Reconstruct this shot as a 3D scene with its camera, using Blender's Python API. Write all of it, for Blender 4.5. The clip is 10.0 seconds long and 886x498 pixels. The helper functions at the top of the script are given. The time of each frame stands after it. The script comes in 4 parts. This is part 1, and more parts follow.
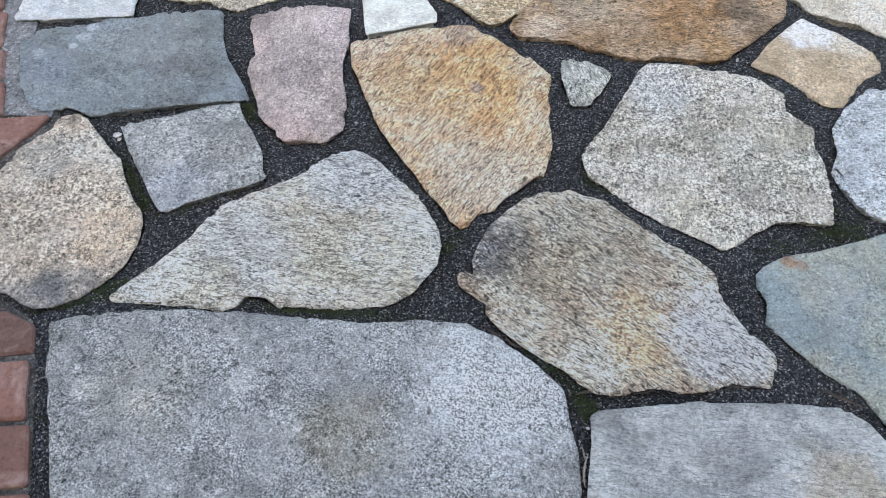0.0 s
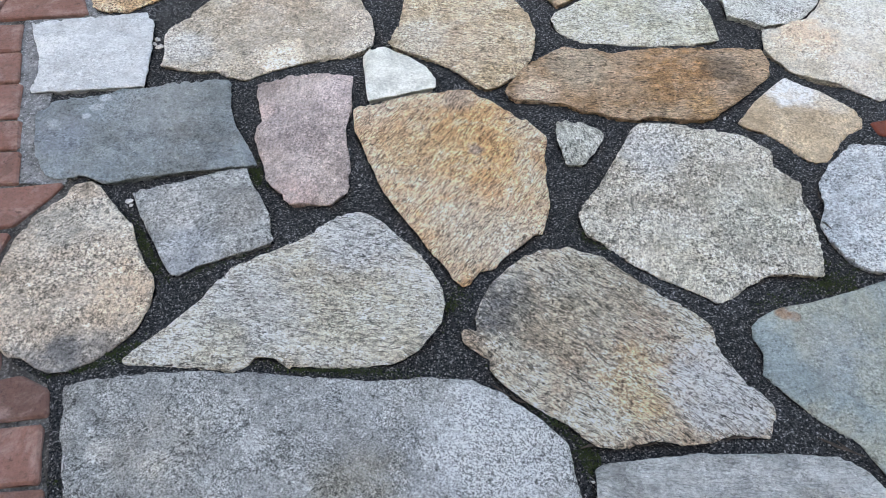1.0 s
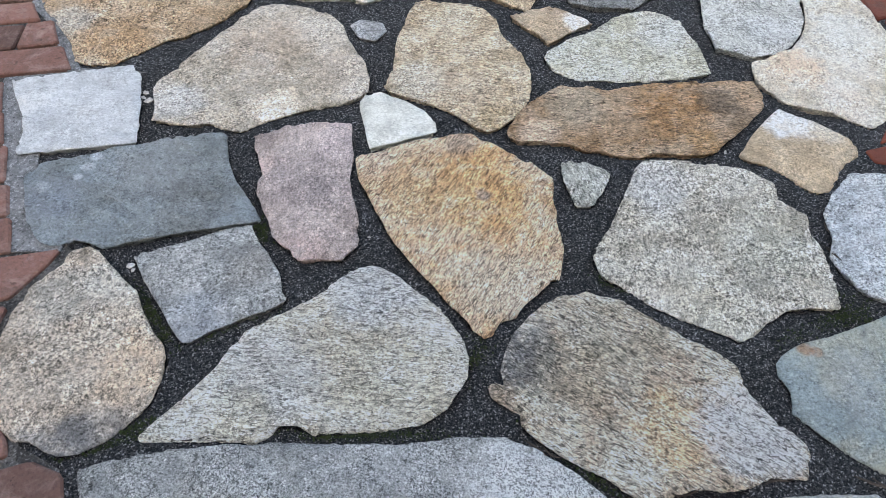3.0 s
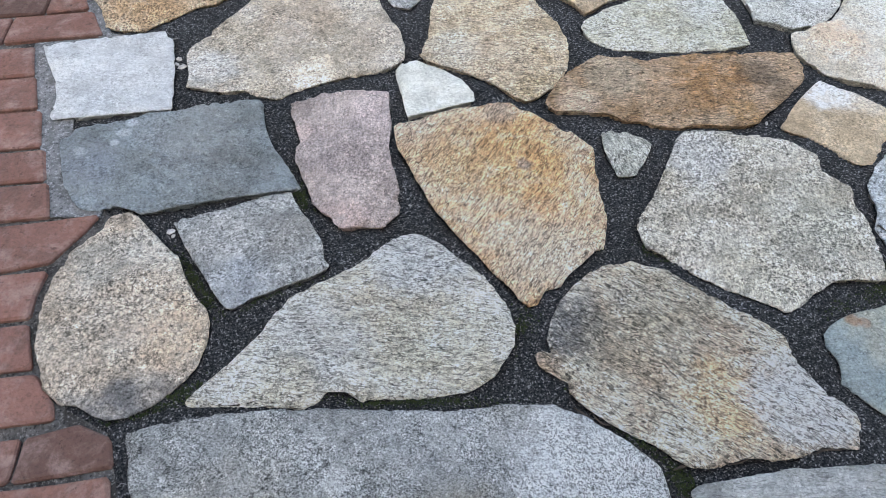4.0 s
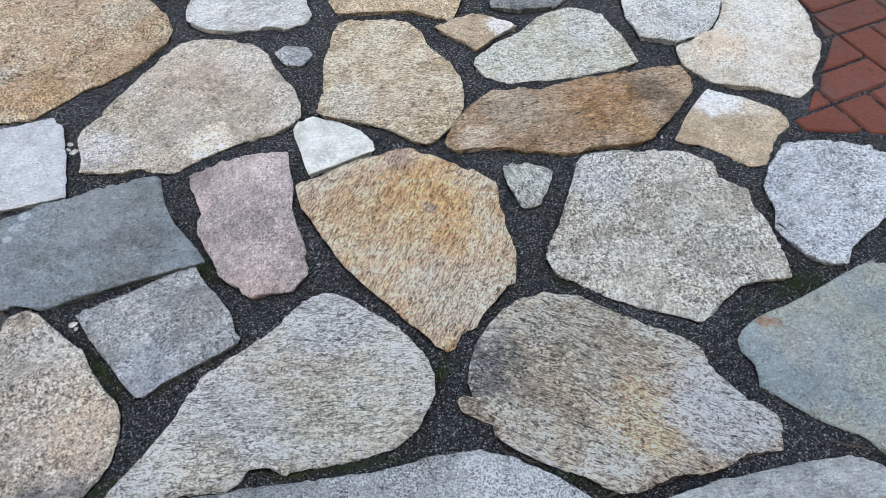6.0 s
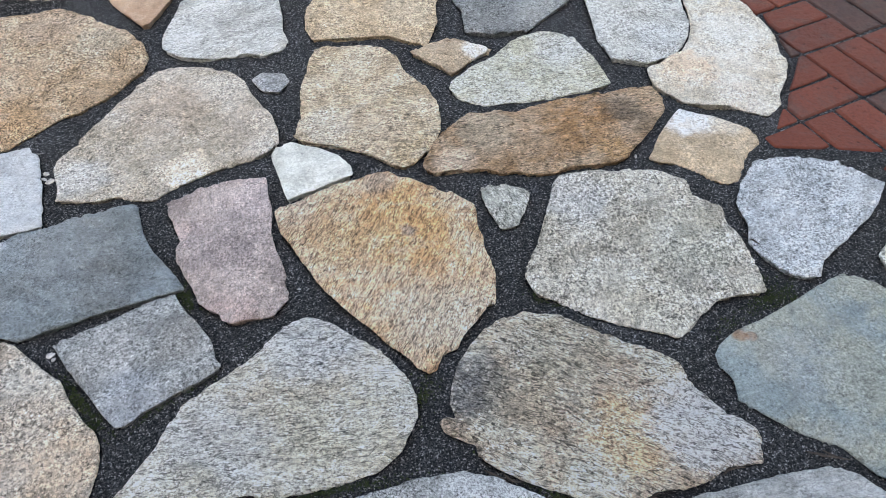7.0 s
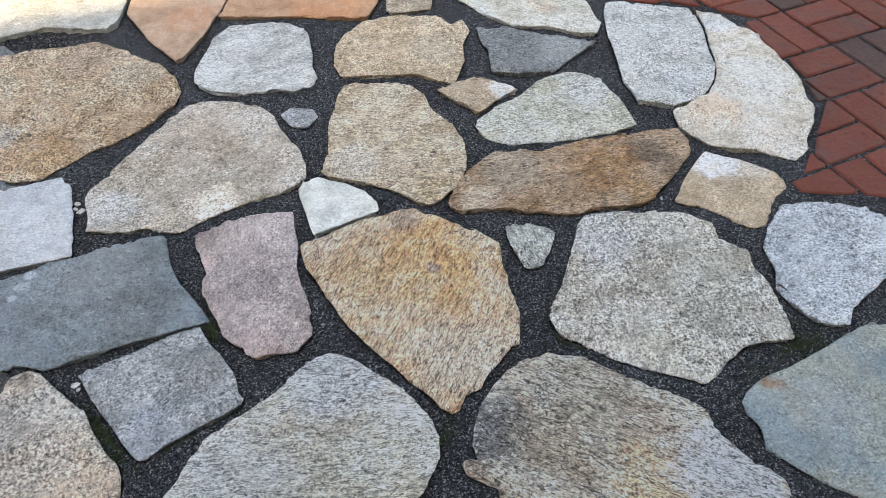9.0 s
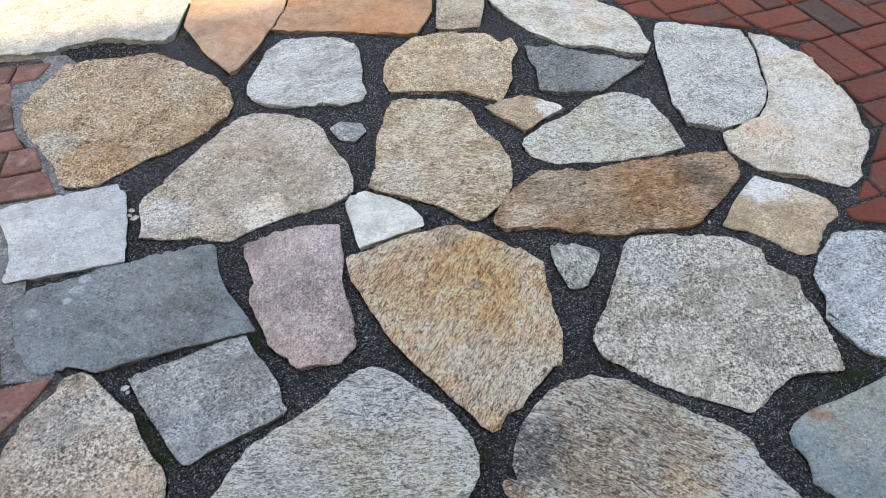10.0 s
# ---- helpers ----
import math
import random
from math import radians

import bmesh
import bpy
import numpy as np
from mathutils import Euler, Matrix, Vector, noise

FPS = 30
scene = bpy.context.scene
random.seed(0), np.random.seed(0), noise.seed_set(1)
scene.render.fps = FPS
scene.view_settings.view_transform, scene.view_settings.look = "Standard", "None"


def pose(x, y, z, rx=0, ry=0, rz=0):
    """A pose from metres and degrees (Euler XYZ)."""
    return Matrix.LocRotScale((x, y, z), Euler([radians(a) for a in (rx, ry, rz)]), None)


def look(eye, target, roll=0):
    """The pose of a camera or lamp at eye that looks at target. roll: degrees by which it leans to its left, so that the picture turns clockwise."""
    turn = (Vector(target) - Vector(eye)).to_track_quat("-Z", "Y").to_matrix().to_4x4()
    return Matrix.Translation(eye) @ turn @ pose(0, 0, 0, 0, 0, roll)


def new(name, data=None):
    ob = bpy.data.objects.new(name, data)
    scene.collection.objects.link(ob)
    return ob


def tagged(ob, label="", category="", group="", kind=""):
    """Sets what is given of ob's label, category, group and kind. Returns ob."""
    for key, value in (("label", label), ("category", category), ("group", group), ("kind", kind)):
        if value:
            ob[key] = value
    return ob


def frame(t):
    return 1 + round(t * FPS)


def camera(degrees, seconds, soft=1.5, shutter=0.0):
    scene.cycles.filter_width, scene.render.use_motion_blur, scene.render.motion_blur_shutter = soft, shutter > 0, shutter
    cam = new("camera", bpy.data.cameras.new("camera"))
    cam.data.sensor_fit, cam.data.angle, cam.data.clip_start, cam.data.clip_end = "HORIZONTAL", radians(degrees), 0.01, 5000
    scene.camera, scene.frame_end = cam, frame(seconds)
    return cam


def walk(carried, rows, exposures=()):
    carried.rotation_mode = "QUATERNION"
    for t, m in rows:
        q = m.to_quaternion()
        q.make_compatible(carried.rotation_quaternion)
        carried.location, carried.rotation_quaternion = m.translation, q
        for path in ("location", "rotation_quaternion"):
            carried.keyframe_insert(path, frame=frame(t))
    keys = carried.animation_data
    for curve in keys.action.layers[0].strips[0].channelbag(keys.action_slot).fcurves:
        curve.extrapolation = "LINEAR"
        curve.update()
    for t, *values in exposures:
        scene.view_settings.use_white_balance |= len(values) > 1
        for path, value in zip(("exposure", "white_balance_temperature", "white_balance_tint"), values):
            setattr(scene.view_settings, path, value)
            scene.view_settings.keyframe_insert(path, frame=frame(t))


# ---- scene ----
cam = camera(61.5, 10.0, soft=0.7)
PATH = [
    (0, (0.001, 0.216, 1.205), (-0.013, 1.28, -0.489), 2.3),
    (0.5, (-0.008, 0.213, 1.23), (-0.02, 1.328, -0.431), 1.9),
    (1, (-0.013, 0.205, 1.251), (-0.023, 1.38, -0.368), 1.5),
    (1.5, (-0.02, 0.214, 1.272), (-0.015, 1.439, -0.309), 1.2),
    (2, (-0.056, 0.248, 1.275), (-0.018, 1.496, -0.287), 1.1),
    (3.3, (-0.18, 0.278, 1.256), (-0.081, 1.477, -0.341), 3.0),
    (3.5, (-0.213, 0.276, 1.245), (-0.117, 1.468, -0.359), 3.1),
    (4, (-0.216, 0.264, 1.232), (-0.123, 1.442, -0.381), 3.2),
    (4.5, (-0.191, 0.275, 1.236), (-0.092, 1.456, -0.375), 2.5),
    (5, (-0.175, 0.283, 1.241), (-0.054, 1.48, -0.357), 1.2),
    (5.5, (-0.151, 0.284, 1.247), (0.012, 1.5, -0.333), 0.1),
    (6, (-0.114, 0.29, 1.249), (0.098, 1.522, -0.312), -0.2),
    (7.5, (-0.115, 0.281, 1.262), (0.168, 1.568, -0.243), 0.6),
    (8, (-0.12, 0.294, 1.265), (0.16, 1.602, -0.222), 0.7),
    (8.5, (-0.128, 0.297, 1.264), (0.138, 1.621, -0.211), 0.6),
    (9, (-0.13, 0.297, 1.268), (0.111, 1.634, -0.2), 0.3),
    (9.5, (-0.134, 0.299, 1.273), (0.068, 1.653, -0.185), -0.1),
    (10, (-0.149, 0.302, 1.28), (0.0, 1.677, -0.165), -0.8),
]
walk(cam, [(t, look(eye, target, roll)) for t, eye, target, roll in PATH],
     [(0.0, 2.56, 8700.0, 10.0), (2.0, 2.40, 8700.0, 10.0), (4.5, 2.46, 8700.0, 10.0), (7.5, 2.43, 8700.0, 10.0), (10.0, 2.30, 8700.0, 10.0)])
from mathutils import geometry

# ---- world, sun, exposure ----
SUN_ELEVATION, SUN_FROM = 42.0, 188.0  # degrees; the sun stands south of the terrace, behind the added shade wall
world = bpy.data.worlds.new("world")
scene.world = world
world.use_nodes = True
wn, wl = world.node_tree.nodes, world.node_tree.links
sky = wn.new("ShaderNodeTexSky")
sky.sky_type = "NISHITA"
sky.sun_disc = False
sky.sun_elevation = radians(SUN_ELEVATION)
sky.sun_rotation = radians(SUN_FROM)
sky.altitude = 100
sky.air_density, sky.dust_density, sky.ozone_density = 1.0, 1.6, 1.0
wl.new(sky.outputs["Color"], wn["Background"].inputs["Color"])
wn["Background"].inputs["Strength"].default_value = 0.15
sun = new("sun", bpy.data.lights.new("sun", "SUN"))
sun.data.energy, sun.data.angle, sun.data.color = 2.0, radians(0.53), (1.0, 0.84, 0.56)
sun_way = Vector((math.sin(radians(SUN_FROM)) * math.cos(radians(SUN_ELEVATION)),
                  math.cos(radians(SUN_FROM)) * math.cos(radians(SUN_ELEVATION)), math.sin(radians(SUN_ELEVATION))))
sun.matrix_world = look(sun_way * 30, (0, 0, 0))


# ---- materials ----
class Graph:
    """A small helper to write node materials in few lines."""

    def __init__(self, name):
        self.mat = bpy.data.materials.new(name)
        self.mat.use_nodes = True
        self.tree = self.mat.node_tree
        self.bsdf = self.tree.nodes["Principled BSDF"]
        self.coord = self.tree.nodes.new("ShaderNodeTexCoord").outputs["Object"]

    def plug(self, socket, value):
        if isinstance(value, bpy.types.NodeSocket):
            self.tree.links.new(value, socket)
        elif isinstance(value, tuple) and len(value) == 3 and len(socket.default_value) == 4:
            socket.default_value = (*value, 1)
        else:
            socket.default_value = value

    def maths(self, kind, a, b=0.0, clamp=False):
        n = self.tree.nodes.new("ShaderNodeMath")
        n.operation, n.use_clamp = kind, clamp
        self.plug(n.inputs[0], a)
        self.plug(n.inputs[1], b)
        return n.outputs[0]

    def step(self, value, lo, hi, out_lo=0.0, out_hi=1.0):
        n = self.tree.nodes.new("ShaderNodeMapRange")
        n.interpolation_type = "SMOOTHSTEP"
        self.plug(n.inputs["Value"], value)
        for key, v in (("From Min", lo), ("From Max", hi), ("To Min", out_lo), ("To Max", out_hi)):
            n.inputs[key].default_value = v
        return n.outputs["Result"]

    def mix(self, factor, a, b, blend="MIX"):
        n = self.tree.nodes.new("ShaderNodeMix")
        n.data_type, n.blend_type = "RGBA", blend
        self.plug(n.inputs[0], factor)
        self.plug(n.inputs[6], a)
        self.plug(n.inputs[7], b)
        return n.outputs[2]

    def tone(self, colour, factor, k):
        """Where factor is 1, the colour k times as bright."""
        return self.mix(factor, colour, (k, k, k), "MULTIPLY")

    def mapping(self, angle=0.0, scale=(1, 1, 1), shift=(0, 0, 0), vector=None):
        turn = self.tree.nodes.new("ShaderNodeMapping")
        turn.vector_type = "POINT"
        turn.inputs["Rotation"].default_value = (0, 0, radians(-angle))
        turn.inputs["Location"].default_value = shift
        self.plug(turn.inputs["Vector"], vector or self.coord)
        stretch = self.tree.nodes.new("ShaderNodeMapping")
        stretch.inputs["Scale"].default_value = scale
        self.plug(stretch.inputs["Vector"], turn.outputs[0])
        return stretch.outputs[0]

    def noise(self, scale, detail=4.0, rough=0.55, vector=None, twist=0.0):
        n = self.tree.nodes.new("ShaderNodeTexNoise")
        n.inputs["Scale"].default_value, n.inputs["Detail"].default_value = scale, detail
        n.inputs["Roughness"].default_value, n.inputs["Distortion"].default_value = rough, twist
        self.plug(n.inputs["Vector"], vector or self.coord)
        return n.outputs["Fac"]

    def wobbled(self, amount, scale):
        """The coordinates, shaken by noise."""
        n = self.tree.nodes.new("ShaderNodeTexNoise")
        n.inputs["Scale"].default_value = scale
        self.plug(n.inputs["Vector"], self.coord)
        w = self.tree.nodes.new("ShaderNodeVectorMath")
        w.operation = "MULTIPLY_ADD"
        self.plug(w.inputs[0], n.outputs["Color"])
        w.inputs[1].default_value = (amount, amount, amount)
        self.plug(w.inputs[2], self.coord)
        return w.outputs[0]

    def cells(self, scale, vector=None, out="Distance", feature="F1"):
        n = self.tree.nodes.new("ShaderNodeTexVoronoi")
        n.feature = feature
        n.inputs["Scale"].default_value = scale
        self.plug(n.inputs["Vector"], vector or self.coord)
        return n.outputs[out]

    def bump(self, height, distance, normal=None, strength=1.0):
        n = self.tree.nodes.new("ShaderNodeBump")
        n.inputs["Distance"].default_value, n.inputs["Strength"].default_value = distance, strength
        self.plug(n.inputs["Height"], height)
        if normal:
            self.plug(n.inputs["Normal"], normal)
        return n.outputs["Normal"]

    def finish(self, colour, rough, normal=None, gloss=0.35):
        self.bsdf.inputs["Specular IOR Level"].default_value = gloss
        self.plug(self.bsdf.inputs["Base Color"], colour)
        self.plug(self.bsdf.inputs["Roughness"], rough)
        if normal:
            self.plug(self.bsdf.inputs["Normal"], normal)
        return self.mat


def greyed(colour, f):
    """The colour drawn by f towards its own grey."""
    grey = 0.25 * colour[0] + 0.6 * colour[1] + 0.15 * colour[2]
    return tuple(c + (grey - c) * f for c in colour)


def shade(colour, f):
    return tuple(min(1.0, c * f) for c in colour)


LIFT = 1.60  # brightness of all the stone tints together


def stone_material(name, base, second, angle=0.0, streak=0.5, speck=0.5, stains=(), shift=0.0, relief=1.0, fine=1.12, lift=1.0):
    """Natural split stone. base and second: its two main tints; angle: the way of its layers; streak: how layered, speck: how
    granular it looks; stains: rows of (x, y, radius, colour, strength) in metres from the stone's middle; lift: its brightness beside the others."""
    g = Graph(name)
    here = g.mapping(shift=(shift, shift * 0.7, 0))
    drift = g.noise(13, 10, 0.74, here, 0.4)  # clouds and grain in one, from a hand's width down to a grain
    # two tints in drifting clouds
    cloud = g.noise(5.0, 8, 0.66, here, 0.8)
    colour = g.mix(g.step(cloud, 0.40, 0.60), base, second)
    # stains with frayed rims
    fray = g.maths("MULTIPLY", g.maths("SUBTRACT", g.noise(17, 9, 0.72, here), 0.5), 1.6)
    for x, y, radius, tint, strength in stains:
        n = g.tree.nodes.new("ShaderNodeVectorMath")
        n.operation = "DISTANCE"
        g.plug(n.inputs[0], g.coord)
        n.inputs[1].default_value = (x, y, 0)
        rim = g.maths("ADD", g.maths("DIVIDE", n.outputs["Value"], radius), fray)
        colour = g.mix(g.step(rim, 0.5, 1.1, strength, 0.0), colour, tint)
    # tone that follows the relief: paler on the high parts, duller in the hollows
    colour = g.mix(g.step(drift, 0.49, 0.60, 0, 0.36), colour, shade(greyed(base, 0.25), 1.22))
    colour = g.tone(colour, g.step(drift, 0.40, 0.49, 0.5, 0), 0.7)
    # some parts of the face are smooth, others broken open and grainy
    open_face = g.step(g.noise(9, 6, 0.6, here, 0.6), 0.43, 0.56, 0.6, 1.0)
    # cleavage: wavy layers ending in thin lips; lip shade and crest light painted in
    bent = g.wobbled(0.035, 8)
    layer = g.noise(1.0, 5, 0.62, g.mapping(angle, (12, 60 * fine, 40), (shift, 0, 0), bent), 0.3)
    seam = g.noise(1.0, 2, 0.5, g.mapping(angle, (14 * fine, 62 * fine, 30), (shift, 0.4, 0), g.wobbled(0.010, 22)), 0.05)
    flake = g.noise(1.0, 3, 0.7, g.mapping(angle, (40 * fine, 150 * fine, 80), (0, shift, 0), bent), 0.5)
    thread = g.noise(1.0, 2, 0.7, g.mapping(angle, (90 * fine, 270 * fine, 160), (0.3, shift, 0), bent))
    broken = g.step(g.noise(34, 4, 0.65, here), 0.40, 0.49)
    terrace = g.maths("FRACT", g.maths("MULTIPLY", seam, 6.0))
    lip_shade = g.maths("MULTIPLY", g.step(terrace, 0.06, 0.26, 1.0, 0.0), broken)
    crest_light = g.maths("MULTIPLY", g.step(terrace, 0.72, 0.95), broken)
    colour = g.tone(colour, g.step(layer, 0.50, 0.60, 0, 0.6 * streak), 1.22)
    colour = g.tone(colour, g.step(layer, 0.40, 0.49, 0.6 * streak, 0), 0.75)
    # flakes and threads: mineral streaks that also carry painted relief shading
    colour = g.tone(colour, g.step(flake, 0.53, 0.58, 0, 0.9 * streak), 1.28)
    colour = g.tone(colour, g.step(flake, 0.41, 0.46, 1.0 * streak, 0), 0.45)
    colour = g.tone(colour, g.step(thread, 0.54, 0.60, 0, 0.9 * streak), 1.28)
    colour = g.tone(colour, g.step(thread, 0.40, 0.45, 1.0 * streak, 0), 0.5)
    # bright ledge edges and dark undersides: relief shading put into the colour
    colour = g.tone(colour, g.maths("MULTIPLY", crest_light, min(1.0, 0.9 * streak)), 1.25)
    colour = g.tone(colour, g.maths("MULTIPLY", lip_shade, min(1.0, 0.04 + 1.2 * streak)), 0.2)
    # crystals: dark mica and pale quartz, each a grain of its own, crowded on the broken parts
    crystal = g.tree.nodes.new("ShaderNodeSeparateColor")
    g.plug(crystal.inputs[0], g.cells(270 * fine, here, "Color"))
    grain = g.noise(150 * fine, 3, 0.75, here)
    blot = g.noise(50 * fine, 6, 0.76, here)
    many = g.maths("MULTIPLY", open_face, min(1.0, 0.08 + 1.5 * speck))
    colour = g.tone(colour, g.maths("MULTIPLY", g.step(blot, 0.515, 0.56), g.maths("MULTIPLY", many, 0.7)), 1.35)
    colour = g.tone(colour, g.maths("MULTIPLY", g.step(blot, 0.43, 0.48, 1.0, 0.0), g.maths("MULTIPLY", many, 0.8)), 0.55)
    colour = g.tone(colour, g.maths("MULTIPLY", g.step(crystal.outputs[0], 0.10, 0.22, 1.0, 0.0), many), 0.35)
    colour = g.tone(colour, g.maths("MULTIPLY", g.step(crystal.outputs[0], 0.78, 0.90), many), 1.45)
    colour = g.tone(colour, g.maths("MULTIPLY", g.step(grain, 0.42, 0.455, 1.0, 0.0), many), 0.22)
    colour = g.tone(colour, g.maths("MULTIPLY", g.step(grain, 0.54, 0.575), many), 1.55)
    # a few pits and pale chips
    chips = g.noise(62, 3, 0.6, here)
    colour = g.tone(colour, g.step(chips, 0.345, 0.37, min(0.8, 0.15 + 1.5 * speck), 0), 0.3)
    colour = g.tone(colour, g.step(chips, 0.635, 0.66, 0, min(0.8, 0.15 + 1.5 * speck)), 1.6)
    colour = g.tone(colour, 1.0, LIFT * lift)
    colour = g.mix(1.0, colour, (0.88, 0.88, 0.88), "DARKEN")
    normal = g.bump(drift, 0.030 * relief)
    normal = g.bump(layer, 0.026 * relief * (0.15 + streak), normal)
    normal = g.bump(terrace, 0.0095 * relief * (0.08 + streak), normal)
    normal = g.bump(flake, 0.013 * relief * (0.04 + streak), normal)
    normal = g.bump(blot, 0.012 * relief * (0.2 + speck), normal)
    normal = g.bump(grain, 0.0040 * relief, normal)
    return g.finish(colour, 0.9, normal, 0.22)


def brick_material(name, tint, deep, dust, dusty):
    """Fired clay pavers: every brick its own tone, a worn paler face, soot, pits and a bloom of salts."""
    g = Graph(name)
    info = g.tree.nodes.new("ShaderNodeObjectInfo")
    r = info.outputs["Random"]
    shift = g.tree.nodes.new("ShaderNodeVectorMath")
    shift.operation = "ADD"
    g.plug(shift.inputs[0], g.coord)
    g.plug(shift.inputs[1], g.maths("MULTIPLY", r, 37.0))
    here = shift.outputs[0]
    colour = g.mix(g.step(r, 0.0, 0.8), shade(tint, 1.15), shade(tint, 0.88))
    colour = g.mix(g.step(r, 0.80, 0.93), colour, deep)
    cloud = g.noise(9, 8, 0.66, here, 0.6)
    colour = g.mix(g.step(cloud, 0.34, 0.52, 0.65, 0), colour, deep)
    worn = g.noise(15, 7, 0.7, here, 0.4)
    colour = g.mix(g.step(worn, 0.45, 0.70, 0, dusty), colour, dust)
    grain = g.noise(120, 5, 0.78, here)
    colour = g.tone(colour, g.step(grain, 0.38, 0.48, 0.6, 0), 0.6)
    colour = g.tone(colour, g.step(grain, 0.54, 0.64, 0, 0.5), 1.35)
    pits = g.noise(48, 5, 0.7, here)
    colour = g.tone(colour, g.step(pits, 0.33, 0.39, 0.7, 0), 0.4)
    normal = g.bump(cloud, 0.012)
    normal = g.bump(pits, 0.006, normal)
    normal = g.bump(grain, 0.0016, normal)
    return g.finish(colour, g.step(cloud, 0.3, 0.7, 0.75, 0.92), normal, 0.2)


def sand_material():
    """Black crushed joint sand: tight grains in blacks and greys, a few white, drier and greyer in places."""
    g = Graph("black_joint_sand")
    grain = g.cells(390, out="Distance")
    tone = g.tree.nodes.new("ShaderNodeSeparateColor")
    g.plug(tone.inputs[0], g.cells(390, out="Color"))
    t = tone.outputs[0]
    cloud = g.noise(6, 6, 0.65)
    colour = g.mix(g.step(t, 0.15, 1.0), (0.007, 0.007, 0.008), (0.070, 0.071, 0.078))
    colour = g.mix(g.step(t, 0.86, 0.95, 0, 0.9), colour, (0.25, 0.25, 0.26))
    clump = g.noise(95, 6, 0.78)
    colour = g.tone(colour, g.step(clump, 0.38, 0.52, 0.85, 0), 0.3)
    colour = g.tone(colour, g.step(clump, 0.53, 0.64, 0, 0.7), 1.6)
    colour = g.tone(colour, g.step(cloud, 0.45, 0.65, 0, 1.0), 1.45)
    normal = g.bump(clump, 0.009)
    normal = g.bump(g.maths("SUBTRACT", 1.0, grain), 0.004, normal)
    return g.finish(colour, 0.85, normal, 0.2)


def mortar_material(name, dark, light, fleck):
    """Rough cement with coarse grains and open pores."""
    g = Graph(name)
    cloud = g.noise(22, 6, 0.7)
    colour = g.mix(g.step(cloud, 0.38, 0.62), dark, light)
    grain = g.noise(150, 4, 0.75)
    colour = g.mix(g.step(grain, 0.38, 0.44, 0.85, 0), colour, shade(dark, 0.3))
    colour = g.mix(g.step(grain, 0.56, 0.61, 0, 0.7), colour, fleck)
    normal = g.bump(g.noise(70, 5, 0.75), 0.008)
    normal = g.bump(grain, 0.004, normal)
    return g.finish(colour, 0.95, normal, 0.15)


def plain_material(name, a, b, scale, rough=0.9, depth=0.002):
    g = Graph(name)
    n = g.noise(scale, 6, 0.65)
    colour = g.mix(g.step(n, 0.35, 0.65), a, b)
    return g.finish(colour, rough, g.bump(n, depth))


SAND = sand_material()
MORTAR = mortar_material("grey_cement_mortar", (0.125, 0.127, 0.130), (0.225, 0.227, 0.232), (0.46, 0.46, 0.47))
DIRT = mortar_material("dirty_brick_bedding", (0.045, 0.042, 0.040), (0.115, 0.110, 0.106), (0.24, 0.235, 0.23))
OLD_BRICK = brick_material("weathered_pink_brick", (0.172, 0.084, 0.068), (0.088, 0.048, 0.040), (0.27, 0.18, 0.16), 0.75)
RED_BRICK = brick_material("deep_red_brick", (0.130, 0.036, 0.024), (0.060, 0.034, 0.030), (0.150, 0.055, 0.041), 0.25)
SOIL = plain_material("bare_soil", (0.05, 0.038, 0.028), (0.11, 0.085, 0.06), 8)
STUCCO = plain_material("pale_stucco", (0.50, 0.47, 0.42), (0.58, 0.55, 0.50), 5, 0.9, 0.003)
MOSS = plain_material("dark_green_moss", (0.010, 0.017, 0.005), (0.028, 0.041, 0.011), 90, 0.95)
DRY_LEAF = plain_material("brown_dry_leaf", (0.018, 0.013, 0.010), (0.065, 0.048, 0.038), 60, 0.8)
DRY_GRASS = plain_material("pale_dry_grass", (0.12, 0.105, 0.085), (0.27, 0.245, 0.205), 60, 0.8)
def grit_material():
    """Loose grains: each its own tone, mostly black, a few pale."""
    g = Graph("loose_black_grit")
    r = g.tree.nodes.new("ShaderNodeNewGeometry").outputs["Random Per Island"]
    colour = g.mix(g.step(r, 0.3, 0.9), (0.008, 0.008, 0.009), (0.100, 0.101, 0.109))
    colour = g.mix(g.step(r, 0.93, 0.97), colour, (0.30, 0.30, 0.31))
    return g.finish(g.tone(colour, g.noise(500, 2), 1.4), 0.8, None, 0.25)


GRIT = grit_material()
PEBBLE = plain_material("pale_grit", (0.30, 0.29, 0.28), (0.55, 0.54, 0.53), 90, 0.85)


# ---- building helpers ----
def mesh_object(name, verts, faces, material, smooth=True):
    me = bpy.data.meshes.new(name)
    me.from_pydata(verts, [], faces)
    me.materials.append(material)
    if smooth:
        me.polygons.foreach_set("use_smooth", [True] * len(me.polygons))
    me.update()
    return new(name, me)


def child_of(ob, parent):
    ob.parent = parent
    return ob


